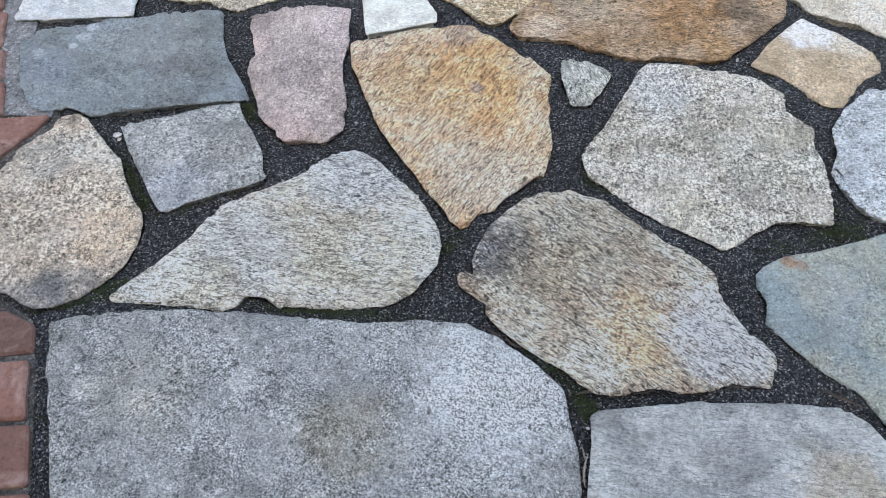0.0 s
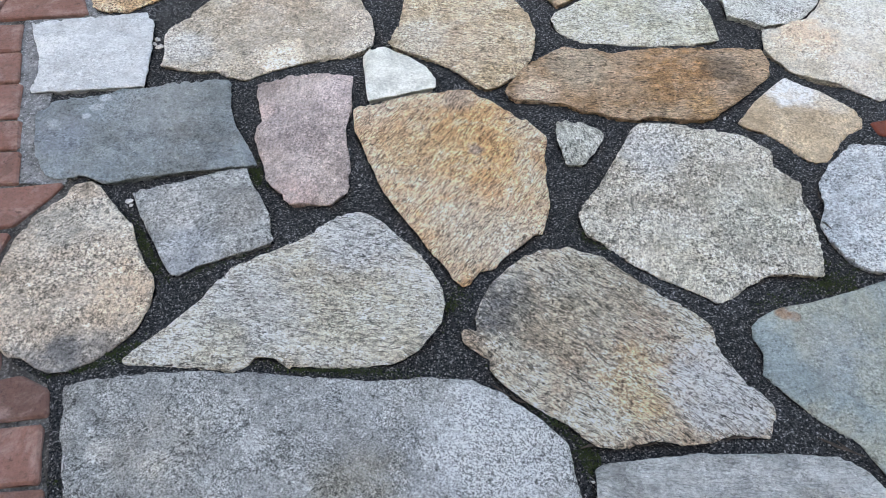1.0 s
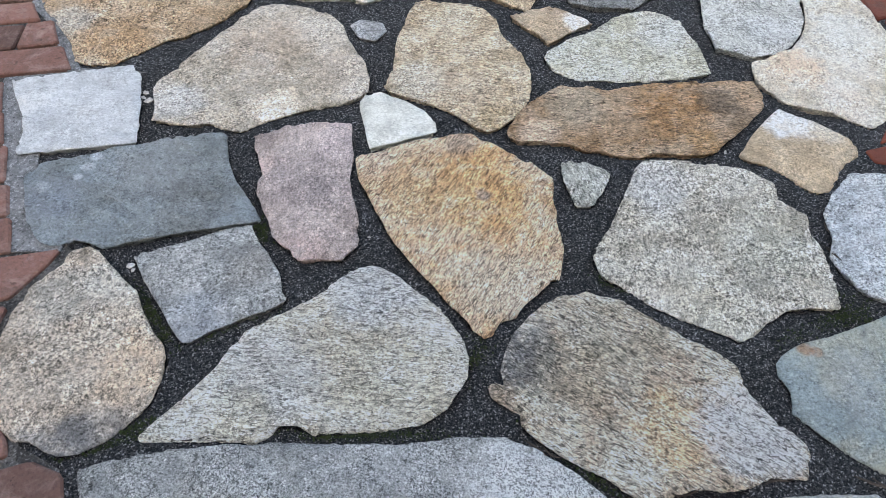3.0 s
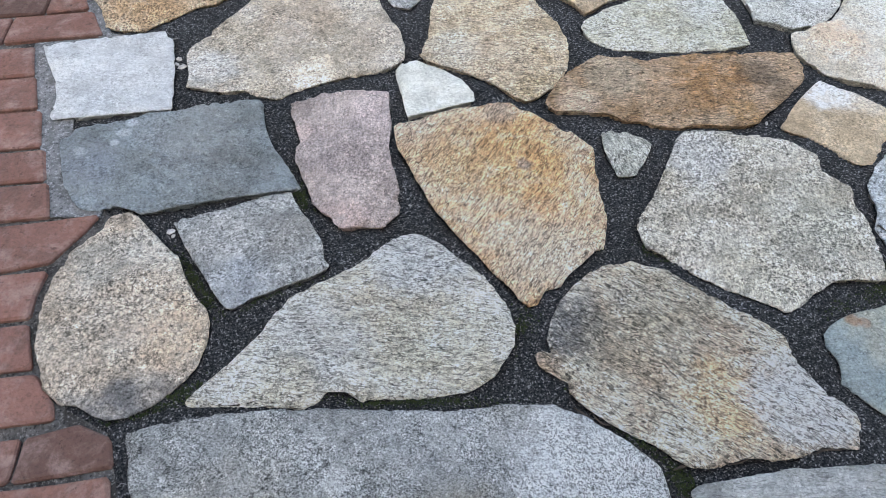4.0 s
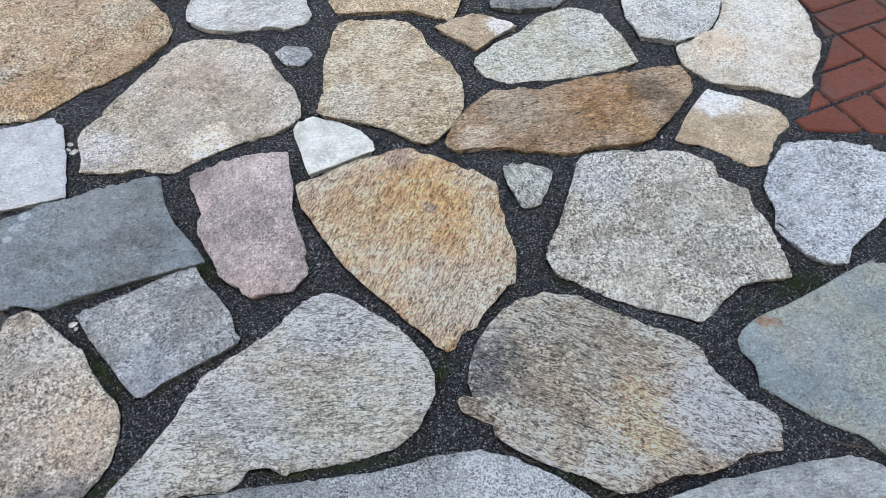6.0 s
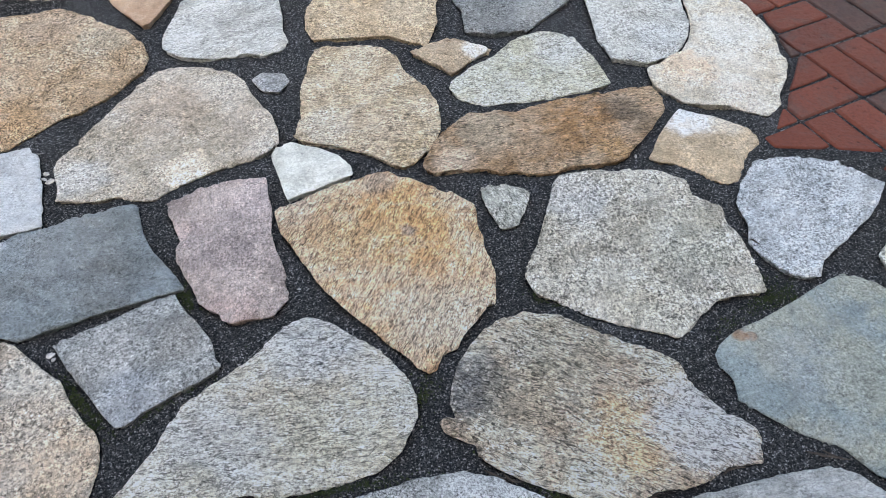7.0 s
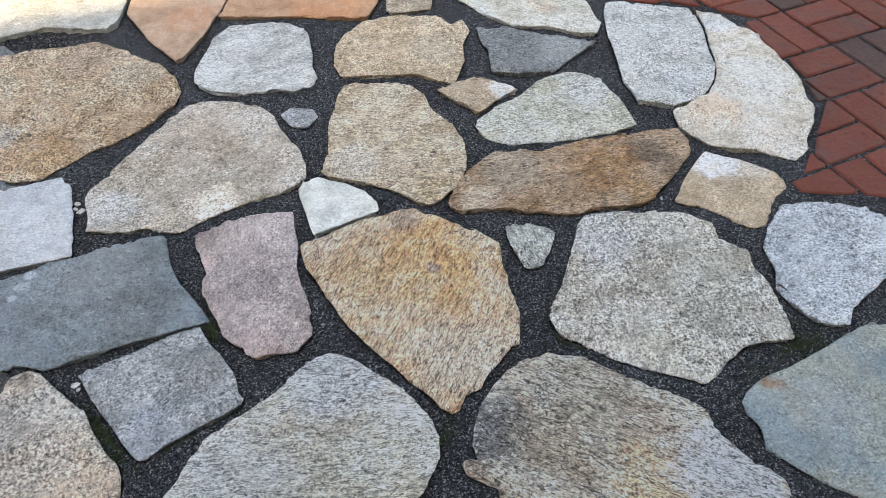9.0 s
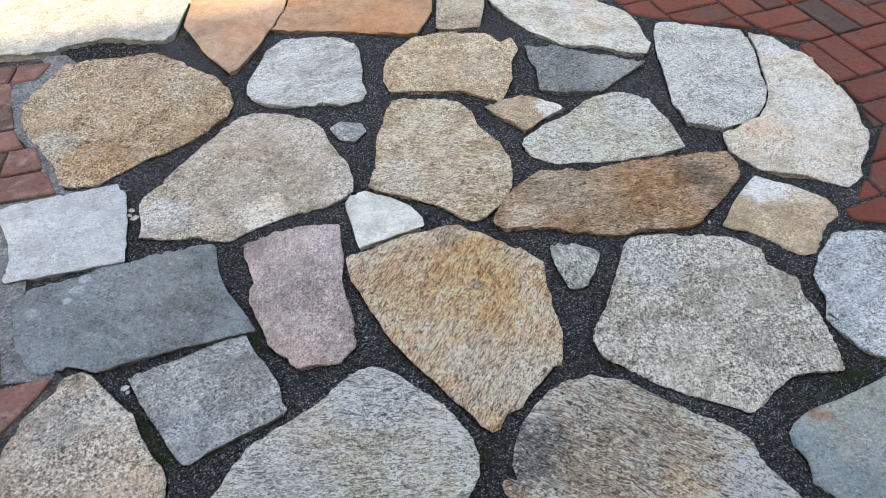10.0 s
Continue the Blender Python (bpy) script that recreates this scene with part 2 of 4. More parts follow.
def rough_outline(corners, spacing, wobble, seed):
    """A closed line through the corners, slightly rounded and frayed like a hand-split edge."""
    soft = []
    n = len(corners)
    for i in range(n):
        a, b, c = (Vector(corners[(i + k) % n]) for k in (-1, 0, 1))
        soft += [b.lerp(a, min(0.1, 0.003 / (a - b).length)), b.lerp(c, min(0.1, 0.003 / (c - b).length))]
    pts = []
    for i, a in enumerate(soft):
        b = soft[(i + 1) % len(soft)]
        steps = max(1, round((b - a).length / spacing))
        pts += [a.lerp(b, k / steps) for k in range(steps)]
    out = []
    for i, p in enumerate(pts):
        side = pts[(i + 1) % len(pts)] - pts[i - 1]
        side = Vector((side.y, -side.x)).normalized()
        q = Vector((p.x, p.y, seed * 3.7))
        rag = 0.35 + 1.5 * max(0.0, noise.noise(q * 9 + Vector((4, 7, 0))) + 0.15)
        w = noise.noise(q * 27) * 0.6 + (noise.noise(q * 62) * 0.8 + noise.noise(q * 130) * 0.7) * rag
        bite = noise.noise(q * 20 + Vector((9, 2, 5)))  # splinters knocked off the edge, with a sharp end
        if bite > 0.28:
            w -= 0.7 * min(1.0, (bite - 0.28) * 9) * rag
        out.append(p + side * w * wobble)
    return out


def area_of(pts):
    return 0.5 * sum(a[0] * b[1] - b[0] * a[1] for a, b in zip(pts, pts[1:] + pts[:1]))


def inside_and_distance(points, ring):
    """For points and a closed ring: whether each lies inside, and how far from the ring."""
    a = np.array([(p[0], p[1]) for p in ring])
    b = np.roll(a, -1, axis=0)
    d = b - a
    x, y = points[:, 0:1], points[:, 1:2]
    cross = ((a[:, 1] > y) != (b[:, 1] > y)) & (x < d[:, 0] * (y - a[:, 1]) / np.where(d[:, 1] == 0, 1e-12, d[:, 1]) + a[:, 0])
    within = cross.sum(axis=1) % 2 == 1
    t = np.clip(((x - a[:, 0]) * d[:, 0] + (y - a[:, 1]) * d[:, 1]) / np.maximum((d ** 2).sum(axis=1), 1e-12), 0, 1)
    gap = np.hypot(x - a[:, 0] - t * d[:, 0], y - a[:, 1] - t * d[:, 1]).min(axis=1)
    return within, gap


stone_count = 0
outlines = []  # plan outlines of the stones laid so far


def flagstone(parent, label, material, corners, top=0.0, edge=0.007, layers=0.0, ledge=0.0015, swell=0.003, wobble=0.0022, tilt=(0, 0), deep=0.07, facets=(), grid=0.0038):
    """One split flagstone: frayed outline, worn rim, uneven top with low ledges along its layers, rough sides."""
    global stone_count
    stone_count += 1
    seed = stone_count
    if area_of(corners) < 0:
        corners = corners[::-1]
    mx = sum(c[0] for c in corners) / len(corners)
    my = sum(c[1] for c in corners) / len(corners)
    outlines.append([(x, y) for x, y in corners])
    ring = rough_outline([(x - mx, y - my) for x, y in corners], grid, 0.8 * wobble, seed)
    rng = np.random.default_rng(seed)
    lo = np.array([min(p.x for p in ring), min(p.y for p in ring)])
    hi = np.array([max(p.x for p in ring), max(p.y for p in ring)])
    nx, ny = int((hi[0] - lo[0]) / grid) + 2, int((hi[1] - lo[1]) / (grid * 0.866)) + 2
    gx, gy = np.meshgrid(np.arange(nx), np.arange(ny))
    pts = np.stack([(lo[0] + (gx + 0.5 * (gy % 2)) * grid).ravel(), (lo[1] + gy * grid * 0.866).ravel()], axis=1)
    pts += rng.uniform(-0.2, 0.2, pts.shape) * grid
    within, gap = inside_and_distance(pts, ring)
    keep = within & (gap > grid * 0.45)
    pts, gap = pts[keep], gap[keep]
    n = len(ring)
    flat = [Vector((p.x, p.y)) for p in ring] + [Vector(p) for p in pts]
    verts2, _, faces, *_ = geometry.delaunay_2d_cdt(flat, [(i, (i + 1) % n) for i in range(n)], [], 1, 1e-7)
    co, si = math.cos(radians(layers)), math.sin(radians(layers))
    dist = np.concatenate([np.zeros(n), gap])
    verts = []
    for i, p in enumerate(verts2):
        d = dist[i] if i < len(dist) else 0.0
        u, v = p.x * co + p.y * si, -p.x * si + p.y * co
        q = Vector((u * 7, v * 20, seed * 2.3))
        z = swell * noise.noise(Vector((p.x * 5, p.y * 5, seed * 1.7)))
        w = noise.fractal(q, 0.8, 2.0, 4)
        z += 1.5 * ledge * (math.floor(w * 4) / 4 + 0.4 * w) + 1.0 * ledge * noise.noise(Vector((u * 30, v * 90, seed))) + 0.0007 * noise.noise(Vector((p.x * 75, p.y * 75, seed)))
        fall = 0.0
        for fx, fy, dx, dy, slope in facets:
            far = (p.x + mx - fx) * dx + (p.y + my - fy) * dy + 0.012 * noise.noise(Vector((p.x * 30, p.y * 30, seed + 0.5)))
            fall += slope * max(0.0, far)
        z = max(z - min(fall, 0.008), -0.007)
        r = 0.22 * edge * (1.0 + 1.6 * noise.noise(Vector((p.x * 14, p.y * 14, seed * 5.1))))
        if d < r:
            k = 1 - d / r
            z -= 0.85 * r * (1 - math.sqrt(max(0.0, 1 - k * k)))
        flaw = noise.noise(Vector((p.x * 21, p.y * 21, seed * 3.3))) + 0.4 * noise.noise(Vector((p.x * 70, p.y * 70, seed * 3.3)))
        if flaw > 0.12 and d < 0.016:  # chipped stretches of the rim
            z -= min(0.006, (flaw - 0.12) * 0.03) * (1 - d / 0.016)
        verts.append((p.x, p.y, top + z + tilt[0] * p.x + tilt[1] * p.y))
    faces = [tuple(f) for f in faces]
    # sides, rough and a little undercut, down into the bed
    start = len(verts)
    levels = ((0.003, -0.0012), (0.010, -0.0085), (deep, -0.010))
    for down, out in levels:
        for i, p in enumerate(ring):
            side = ring[(i + 1) % n] - ring[i - 1]
            side = Vector((side.y, -side.x)).normalized()
            w = out + 0.0025 * noise.noise(Vector((p.x * 40, p.y * 40, down * 300 + seed)))
            verts.append((p.x + side.x * w, p.y + side.y * w, min(verts[i][2] - down * 0.6, top - down) if down < deep else top - deep))
    for level in range(len(levels)):
        above = 0 if level == 0 else start + (level - 1) * n
        below = start + level * n
        faces += [(above + i, below + i, below + (i + 1) % n, above + (i + 1) % n) for i in range(n)]
    ob = mesh_object("flagstone", verts, faces, material)
    ob.location = (mx, my, 0)
    return tagged(child_of(ob, parent), label)


# ---- the setting ----
ground_size = 400.0
ground = mesh_object("ground", [(-ground_size, -ground_size, -0.09), (ground_size, -ground_size, -0.09), (ground_size, ground_size, -0.09), (-ground_size, ground_size, -0.09)], [(0, 1, 2, 3)], SOIL, False)
tagged(ground, "bare brown soil under and around the paved terrace", kind="structure")


# the line where the sand meets the bed of the brick border
BORDER_Y = (0.5, 0.7, 0.785, 0.83, 0.9, 1.15, 1.25, 1.4, 1.53, 1.79, 1.85, 2.03, 2.12, 2.25, 2.47, 2.56, 2.62)
BORDER_X = (-0.645, -0.705, -0.738, -0.82, -0.86, -0.88, -0.83, -0.91, -0.985, -1.03, -0.98, -1.04, -1.12, -1.16, -1.06, -1.12, -1.6)


def sand_height(x, y):
    side = float(np.interp(y, BORDER_Y, BORDER_X)) - x
    z = -0.0112 - 0.015 * max(0.0, min(1.0, side / 0.03 + 0.3)) + 0.0030 * noise.noise(Vector((x * 6, y * 6, 0.3))) + 0.0022 * noise.noise(Vector((x * 24, y * 24, 4.0))) + 0.0012 * noise.noise(Vector((x * 70, y * 70, 9.0)))
    return z - 0.035 * max(0.0, 1 - math.hypot((x + 0.98) / 0.17, (y - 2.545) / 0.05))


def axis(start, fine_from, fine_to, end, coarse, fine):
    """Grid lines: coarse outside, fine between two places."""
    return np.concatenate([np.arange(start, fine_from, coarse), np.arange(fine_from, fine_to, fine), np.arange(fine_to, end + coarse, coarse)])


def sand_bed(ob):
    """The joint filling: one uneven sheet of black sand between the stones, washed out along some of their edges."""
    xs, ys = axis(-2.3, -1.3, 1.4, 2.9, 0.05, 0.008), axis(-0.2, 0.3, 2.9, 4.2, 0.05, 0.008)
    w, h = len(xs), len(ys)
    gx, gy = np.meshgrid(xs, ys)
    pts = np.stack([gx.ravel(), gy.ravel()], axis=1)
    near = np.full(len(pts), 1.0)
    for ring in outlines:
        r = np.array(ring)
        lo, hi = r.min(axis=0) - 0.03, r.max(axis=0) + 0.03
        some = np.nonzero(((pts > lo) & (pts < hi)).all(axis=1))[0]
        within, gap = inside_and_distance(pts[some], ring)
        near[some] = np.minimum(near[some], np.where(within, -gap, gap))
    verts = []
    for (x, y), d in zip(pts.tolist(), near.tolist()):
        z = sand_height(x, y)
        if d < -0.004:
            z -= 0.012
        elif d < 0.02:
            d = max(d, 0.0)
            washed = max(0.0, noise.noise(Vector((x * 5, y * 5, 7.7))) + 0.25)
            z -= 0.009 * min(1.0, washed) * (1 - d / 0.02)
        verts.append((x, y, z))
    faces = [(j * w + i, j * w + i + 1, (j + 1) * w + i + 1, (j + 1) * w + i) for j in range(h - 1) for i in range(w - 1)]
    ob.data.from_pydata(verts, [], faces)
    ob.data.materials.append(SAND)
    ob.data.polygons.foreach_set("use_smooth", [True] * len(faces))
    ob.data.update()


pavement = tagged(new("pavement", bpy.data.meshes.new("pavement")), "irregular flagstone terrace with joints of black sand", kind="structure")


def shade_wall():
    """A plain unseen wall added behind the camera to cast shade on the terrace."""
    bm = bmesh.new()
    bmesh.ops.create_cube(bm, size=1, matrix=Matrix.LocRotScale((0, 0, WALL_TOP / 2 - 0.05), None, (28, 0.3, WALL_TOP + 0.1)))
    bmesh.ops.bevel(bm, geom=bm.edges[:], offset=0.01, segments=1)
    me = bpy.data.meshes.new("shade_wall_south")
    bm.to_mesh(me)
    bm.free()
    me.materials.append(STUCCO)
    ob = new("shade_wall_south", me)
    ob.matrix_world = pose(0, WALL_Y, 0, 0, 0, WALL_TURN)
    return tagged(ob, "plain pale stucco wall behind the terrace, unseen, added to shade it", kind="structure")


# height, place and turn of the added wall set where its shade ends
WALL_TOP, WALL_Y, WALL_TURN = 9.02, -7.0, 9.0
shade_wall()


# ---- the flagstones: outlines in metres on the plan ----
flagstone(pavement, "large blue-grey granite flagstone, speckled, with a straight front",
          stone_material("stone_slab", (0.266, 0.27, 0.27), (0.175, 0.178, 0.178), angle=-25, streak=0.18, speck=0.53, shift=0.4, fine=1.8, lift=1.12,
                         stains=((-0.391, -0.019, 0.030, (0.558, 0.536, 0.504), 0.40), (-0.131, 0.011, 0.030, (0.536, 0.536, 0.536), 0.40), (0.209, -0.059, 0.200, (0.286, 0.294, 0.305), 0.40), (-0.291, -0.039, 0.030, (0.43, 0.383, 0.315), 0.60), (0.309, 0.021, 0.160, (0.462, 0.473, 0.487), 0.70), (0.059, -0.079, 0.100, (0.194, 0.176, 0.144), 0.70), (-0.291, -0.019, 0.100, (0.266, 0.251, 0.231), 0.50), (0.009, 0.081, 0.120, (0.27, 0.276, 0.281), 0.60),)),
          [(-0.704, 0.780), (-0.662, 0.791), (-0.546, 0.813), (-0.455, 0.819), (-0.343, 0.821), (-0.230, 0.814), (-0.107, 0.812), (-0.047, 0.821), (0.045, 0.817), (0.101, 0.793), (0.166, 0.745), (0.213, 0.701), (0.220, 0.646), (0.232, 0.594), (0.233, 0.520), (0.219, 0.421), (-0.221, 0.383), (-0.564, 0.382), (-0.601, 0.477), (-0.655, 0.623), (-0.682, 0.693)], edge=0.010, ledge=0.0010, swell=0.004, wobble=0.0018, facets=((-0.655, 0.68, -0.97, -0.24, 0.2),))
flagstone(pavement, "long grey flagstone with faint wavy bands",
          stone_material("stone_slab2", (0.313, 0.318, 0.316), (0.197, 0.201, 0.199), angle=-4, streak=0.3, speck=0.13, shift=2.1,
                         stains=((0.174, -0.064, 0.090, (0.364, 0.313, 0.246), 0.60), (0.014, 0.006, 0.080, (0.184, 0.188, 0.19), 0.50),)),
          [(0.254, 0.658), (0.269, 0.668), (0.356, 0.680), (0.415, 0.689), (0.449, 0.695), (0.463, 0.692), (0.599, 0.698), (0.685, 0.696), (0.728, 0.673), (0.747, 0.645), (0.809, 0.597), (0.773, 0.448), (0.500, 0.419), (0.236, 0.421), (0.243, 0.540), (0.254, 0.605)], edge=0.012, ledge=0.0012, swell=0.004, layers=-4)
flagstone(pavement, "smooth blue-green slate flagstone with a small rust stain",
          stone_material("stone_green", (0.185, 0.222, 0.230), (0.258, 0.265, 0.232), angle=-8, streak=0.12, speck=0.22, shift=3.8, lift=0.92,
                         stains=((-0.114, 0.078, 0.016, (0.24, 0.125, 0.07), 0.70), (-0.094, 0.071, 0.014, (0.24, 0.125, 0.07), 0.60), (-0.019, -0.007, 0.100, (0.264, 0.28, 0.291), 0.40), (0.081, -0.057, 0.120, (0.283, 0.276, 0.22), 0.50),)),
          [(0.609, 0.978), (0.642, 0.995), (0.722, 1.016), (0.798, 1.040), (0.908, 1.082), (0.948, 1.091), (0.986, 1.076), (1.015, 1.037), (1.036, 0.942), (0.965, 0.774), (0.827, 0.615), (0.762, 0.664), (0.732, 0.723), (0.676, 0.760), (0.625, 0.812), (0.590, 0.855), (0.599, 0.896), (0.589, 0.923), (0.587, 0.956)], edge=0.016, ledge=0.0006, swell=0.003, facets=((0.625, 0.95, -0.99, 0.1, 0.35), (0.66, 0.82, -0.65, -0.75, 0.25)))
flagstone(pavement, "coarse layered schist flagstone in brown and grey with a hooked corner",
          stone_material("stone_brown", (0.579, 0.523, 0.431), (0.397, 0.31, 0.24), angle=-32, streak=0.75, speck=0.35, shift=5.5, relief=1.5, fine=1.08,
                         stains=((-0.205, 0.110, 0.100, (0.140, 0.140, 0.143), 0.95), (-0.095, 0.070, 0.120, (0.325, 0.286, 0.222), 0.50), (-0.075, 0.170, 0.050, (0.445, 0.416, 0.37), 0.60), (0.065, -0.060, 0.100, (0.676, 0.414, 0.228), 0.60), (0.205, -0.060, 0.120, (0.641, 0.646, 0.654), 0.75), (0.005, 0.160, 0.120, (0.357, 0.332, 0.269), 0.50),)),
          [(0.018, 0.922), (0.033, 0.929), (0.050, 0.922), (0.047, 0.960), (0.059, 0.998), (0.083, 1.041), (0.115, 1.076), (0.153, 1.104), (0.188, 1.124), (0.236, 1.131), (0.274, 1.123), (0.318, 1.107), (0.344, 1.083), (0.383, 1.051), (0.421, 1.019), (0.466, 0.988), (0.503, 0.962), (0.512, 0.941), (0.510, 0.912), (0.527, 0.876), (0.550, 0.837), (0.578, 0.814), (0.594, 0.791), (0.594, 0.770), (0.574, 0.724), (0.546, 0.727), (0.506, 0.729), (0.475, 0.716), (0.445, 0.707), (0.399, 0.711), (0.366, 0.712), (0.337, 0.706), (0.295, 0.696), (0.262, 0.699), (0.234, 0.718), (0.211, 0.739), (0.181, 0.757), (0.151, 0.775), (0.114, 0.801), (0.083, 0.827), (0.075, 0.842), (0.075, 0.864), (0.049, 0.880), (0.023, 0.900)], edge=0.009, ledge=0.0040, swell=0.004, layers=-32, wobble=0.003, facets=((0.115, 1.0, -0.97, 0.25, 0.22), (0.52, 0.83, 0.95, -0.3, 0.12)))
flagstone(pavement, "pointed grey-beige gneiss flagstone with fine silvery layers",
          stone_material("stone_tri", (0.493, 0.468, 0.419), (0.376, 0.337, 0.278), angle=-6, streak=0.62, speck=0.3, shift=7.2, relief=1.2, fine=1.12, lift=1.12,
                         stains=((0.091, 0.181, 0.120, (0.369, 0.382, 0.398), 0.70), (-0.109, -0.019, 0.120, (0.349, 0.352, 0.355), 0.60), (0.141, -0.039, 0.140, (0.376, 0.342, 0.271), 0.50), (-0.159, -0.109, 0.080, (0.387, 0.352, 0.279), 0.60),)),
          [(-0.613, 0.836), (-0.605, 0.850), (-0.570, 0.887), (-0.534, 0.925), (-0.498, 0.972), (-0.474, 1.014), (-0.448, 1.048), (-0.420, 1.069), (-0.377, 1.096), (-0.333, 1.123), (-0.303, 1.146), (-0.257, 1.184), (-0.234, 1.204), (-0.210, 1.210), (-0.187, 1.206), (-0.145, 1.173), (-0.107, 1.137), (-0.071, 1.102), (-0.043, 1.060), (-0.017, 1.016), (-0.012, 0.982), (-0.018, 0.937), (-0.041, 0.901), (-0.057, 0.878), (-0.086, 0.856), (-0.115, 0.845), (-0.156, 0.841), (-0.200, 0.836), (-0.241, 0.836), (-0.301, 0.832), (-0.329, 0.849), (-0.363, 0.850), (-0.382, 0.832), (-0.401, 0.821), (-0.468, 0.826), (-0.535, 0.826), (-0.608, 0.829)], edge=0.009, ledge=0.0028, swell=0.004, layers=-6, facets=((-0.2, 0.862, 0.05, -0.99, 0.25),))
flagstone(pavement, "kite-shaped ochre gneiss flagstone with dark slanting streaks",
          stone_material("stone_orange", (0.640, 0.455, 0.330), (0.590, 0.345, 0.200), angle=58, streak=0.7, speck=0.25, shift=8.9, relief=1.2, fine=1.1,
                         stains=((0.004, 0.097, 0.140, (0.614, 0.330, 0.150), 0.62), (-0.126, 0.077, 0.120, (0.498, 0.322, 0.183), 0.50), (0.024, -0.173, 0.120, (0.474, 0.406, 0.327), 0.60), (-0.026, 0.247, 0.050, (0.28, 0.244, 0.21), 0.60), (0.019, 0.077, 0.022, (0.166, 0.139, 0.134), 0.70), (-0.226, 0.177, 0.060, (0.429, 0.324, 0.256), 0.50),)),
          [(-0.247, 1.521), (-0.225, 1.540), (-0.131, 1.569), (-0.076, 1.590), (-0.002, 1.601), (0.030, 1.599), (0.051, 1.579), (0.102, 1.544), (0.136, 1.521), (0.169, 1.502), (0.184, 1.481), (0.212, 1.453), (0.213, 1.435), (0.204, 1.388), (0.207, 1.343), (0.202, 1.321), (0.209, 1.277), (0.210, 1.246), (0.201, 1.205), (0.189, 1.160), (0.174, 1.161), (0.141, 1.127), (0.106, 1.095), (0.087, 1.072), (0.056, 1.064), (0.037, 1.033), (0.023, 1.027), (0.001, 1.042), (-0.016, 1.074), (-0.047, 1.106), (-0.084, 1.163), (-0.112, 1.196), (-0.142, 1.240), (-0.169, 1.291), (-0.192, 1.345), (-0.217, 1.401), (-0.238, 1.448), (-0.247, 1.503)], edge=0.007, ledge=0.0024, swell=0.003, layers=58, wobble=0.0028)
flagstone(pavement, "broad olive-grey granite flagstone with lichen-dull mottling",
          stone_material("stone_olive", (0.430, 0.403, 0.355), (0.298, 0.271, 0.228), angle=82, streak=0.26, speck=0.48, shift=10.6, fine=1.05,
                         stains=((0.103, 0.009, 0.120, (0.283, 0.276, 0.227), 0.50), (-0.097, 0.179, 0.100, (0.33, 0.333, 0.339), 0.60), (-0.047, -0.141, 0.100, (0.357, 0.332, 0.269), 0.50), (0.073, -0.091, 0.070, (0.202, 0.19, 0.161), 0.50),)),
          [(0.417, 1.487), (0.436, 1.504), (0.489, 1.508), (0.540, 1.503), (0.592, 1.496), (0.634, 1.493), (0.683, 1.473), (0.719, 1.440), (0.729, 1.423), (0.728, 1.378), (0.759, 1.347), (0.776, 1.331), (0.772, 1.294), (0.777, 1.242), (0.779, 1.182), (0.771, 1.119), (0.761, 1.077), (0.733, 1.077), (0.696, 1.081), (0.649, 1.075), (0.624, 1.060), (0.600, 1.049), (0.565, 1.021), (0.533, 1.006), (0.517, 1.018), (0.493, 1.029), (0.451, 1.049), (0.409, 1.074), (0.366, 1.099), (0.338, 1.130), (0.308, 1.152), (0.282, 1.165), (0.272, 1.189), (0.271, 1.230), (0.287, 1.257), (0.318, 1.296), (0.347, 1.352), (0.386, 1.423)], edge=0.010, ledge=0.0026, swell=0.004, layers=-15, wobble=0.003, facets=((0.53, 1.062, 0.1, -0.99, 0.25), (0.36, 1.17, -0.35, -0.93, 0.15)))
flagstone(pavement, "small pale grey streaked stone set in the sand",
          stone_material("stone_small", (0.449, 0.449, 0.411), (0.294, 0.294, 0.264), angle=110, streak=0.55, speck=0.4, shift=12.3,
                         stains=()),
          [(0.239, 1.502), (0.260, 1.507), (0.305, 1.502), (0.325, 1.490), (0.349, 1.461), (0.343, 1.441), (0.322, 1.405), (0.304, 1.382), (0.297, 1.365), (0.270, 1.361), (0.252, 1.368), (0.246, 1.400), (0.235, 1.435), (0.234, 1.465)], edge=0.007, ledge=0.002, layers=110)
flagstone(pavement, "upright pinkish-mauve sandstone flagstone with a paler rim",
          stone_material("stone_pink", (0.373, 0.306, 0.287), (0.252, 0.202, 0.187), angle=85, streak=0.22, speck=0.26, shift=14.0,
                         stains=((-0.009, 0.039, 0.110, (0.229, 0.188, 0.185), 0.70), (0.071, 0.169, 0.080, (0.44, 0.366, 0.366), 0.60), (-0.009, -0.171, 0.070, (0.399, 0.289, 0.267), 0.60), (-0.109, 0.089, 0.030, (0.606, 0.441, 0.406), 0.30),)),
          [(-0.493, 1.597), (-0.461, 1.611), (-0.417, 1.632), (-0.372, 1.640), (-0.317, 1.643), (-0.262, 1.638), (-0.258, 1.598), (-0.252, 1.521), (-0.258, 1.460), (-0.251, 1.401), (-0.238, 1.351), (-0.234, 1.323), (-0.238, 1.302), (-0.232, 1.275), (-0.234, 1.259), (-0.256, 1.243), (-0.264, 1.223), (-0.306, 1.227), (-0.353, 1.220), (-0.371, 1.230), (-0.378, 1.250), (-0.403, 1.267), (-0.421, 1.292), (-0.433, 1.335), (-0.453, 1.374), (-0.466, 1.408), (-0.468, 1.454), (-0.459, 1.472), (-0.476, 1.521), (-0.485, 1.559)], edge=0.006, ledge=0.0014, wobble=0.003)
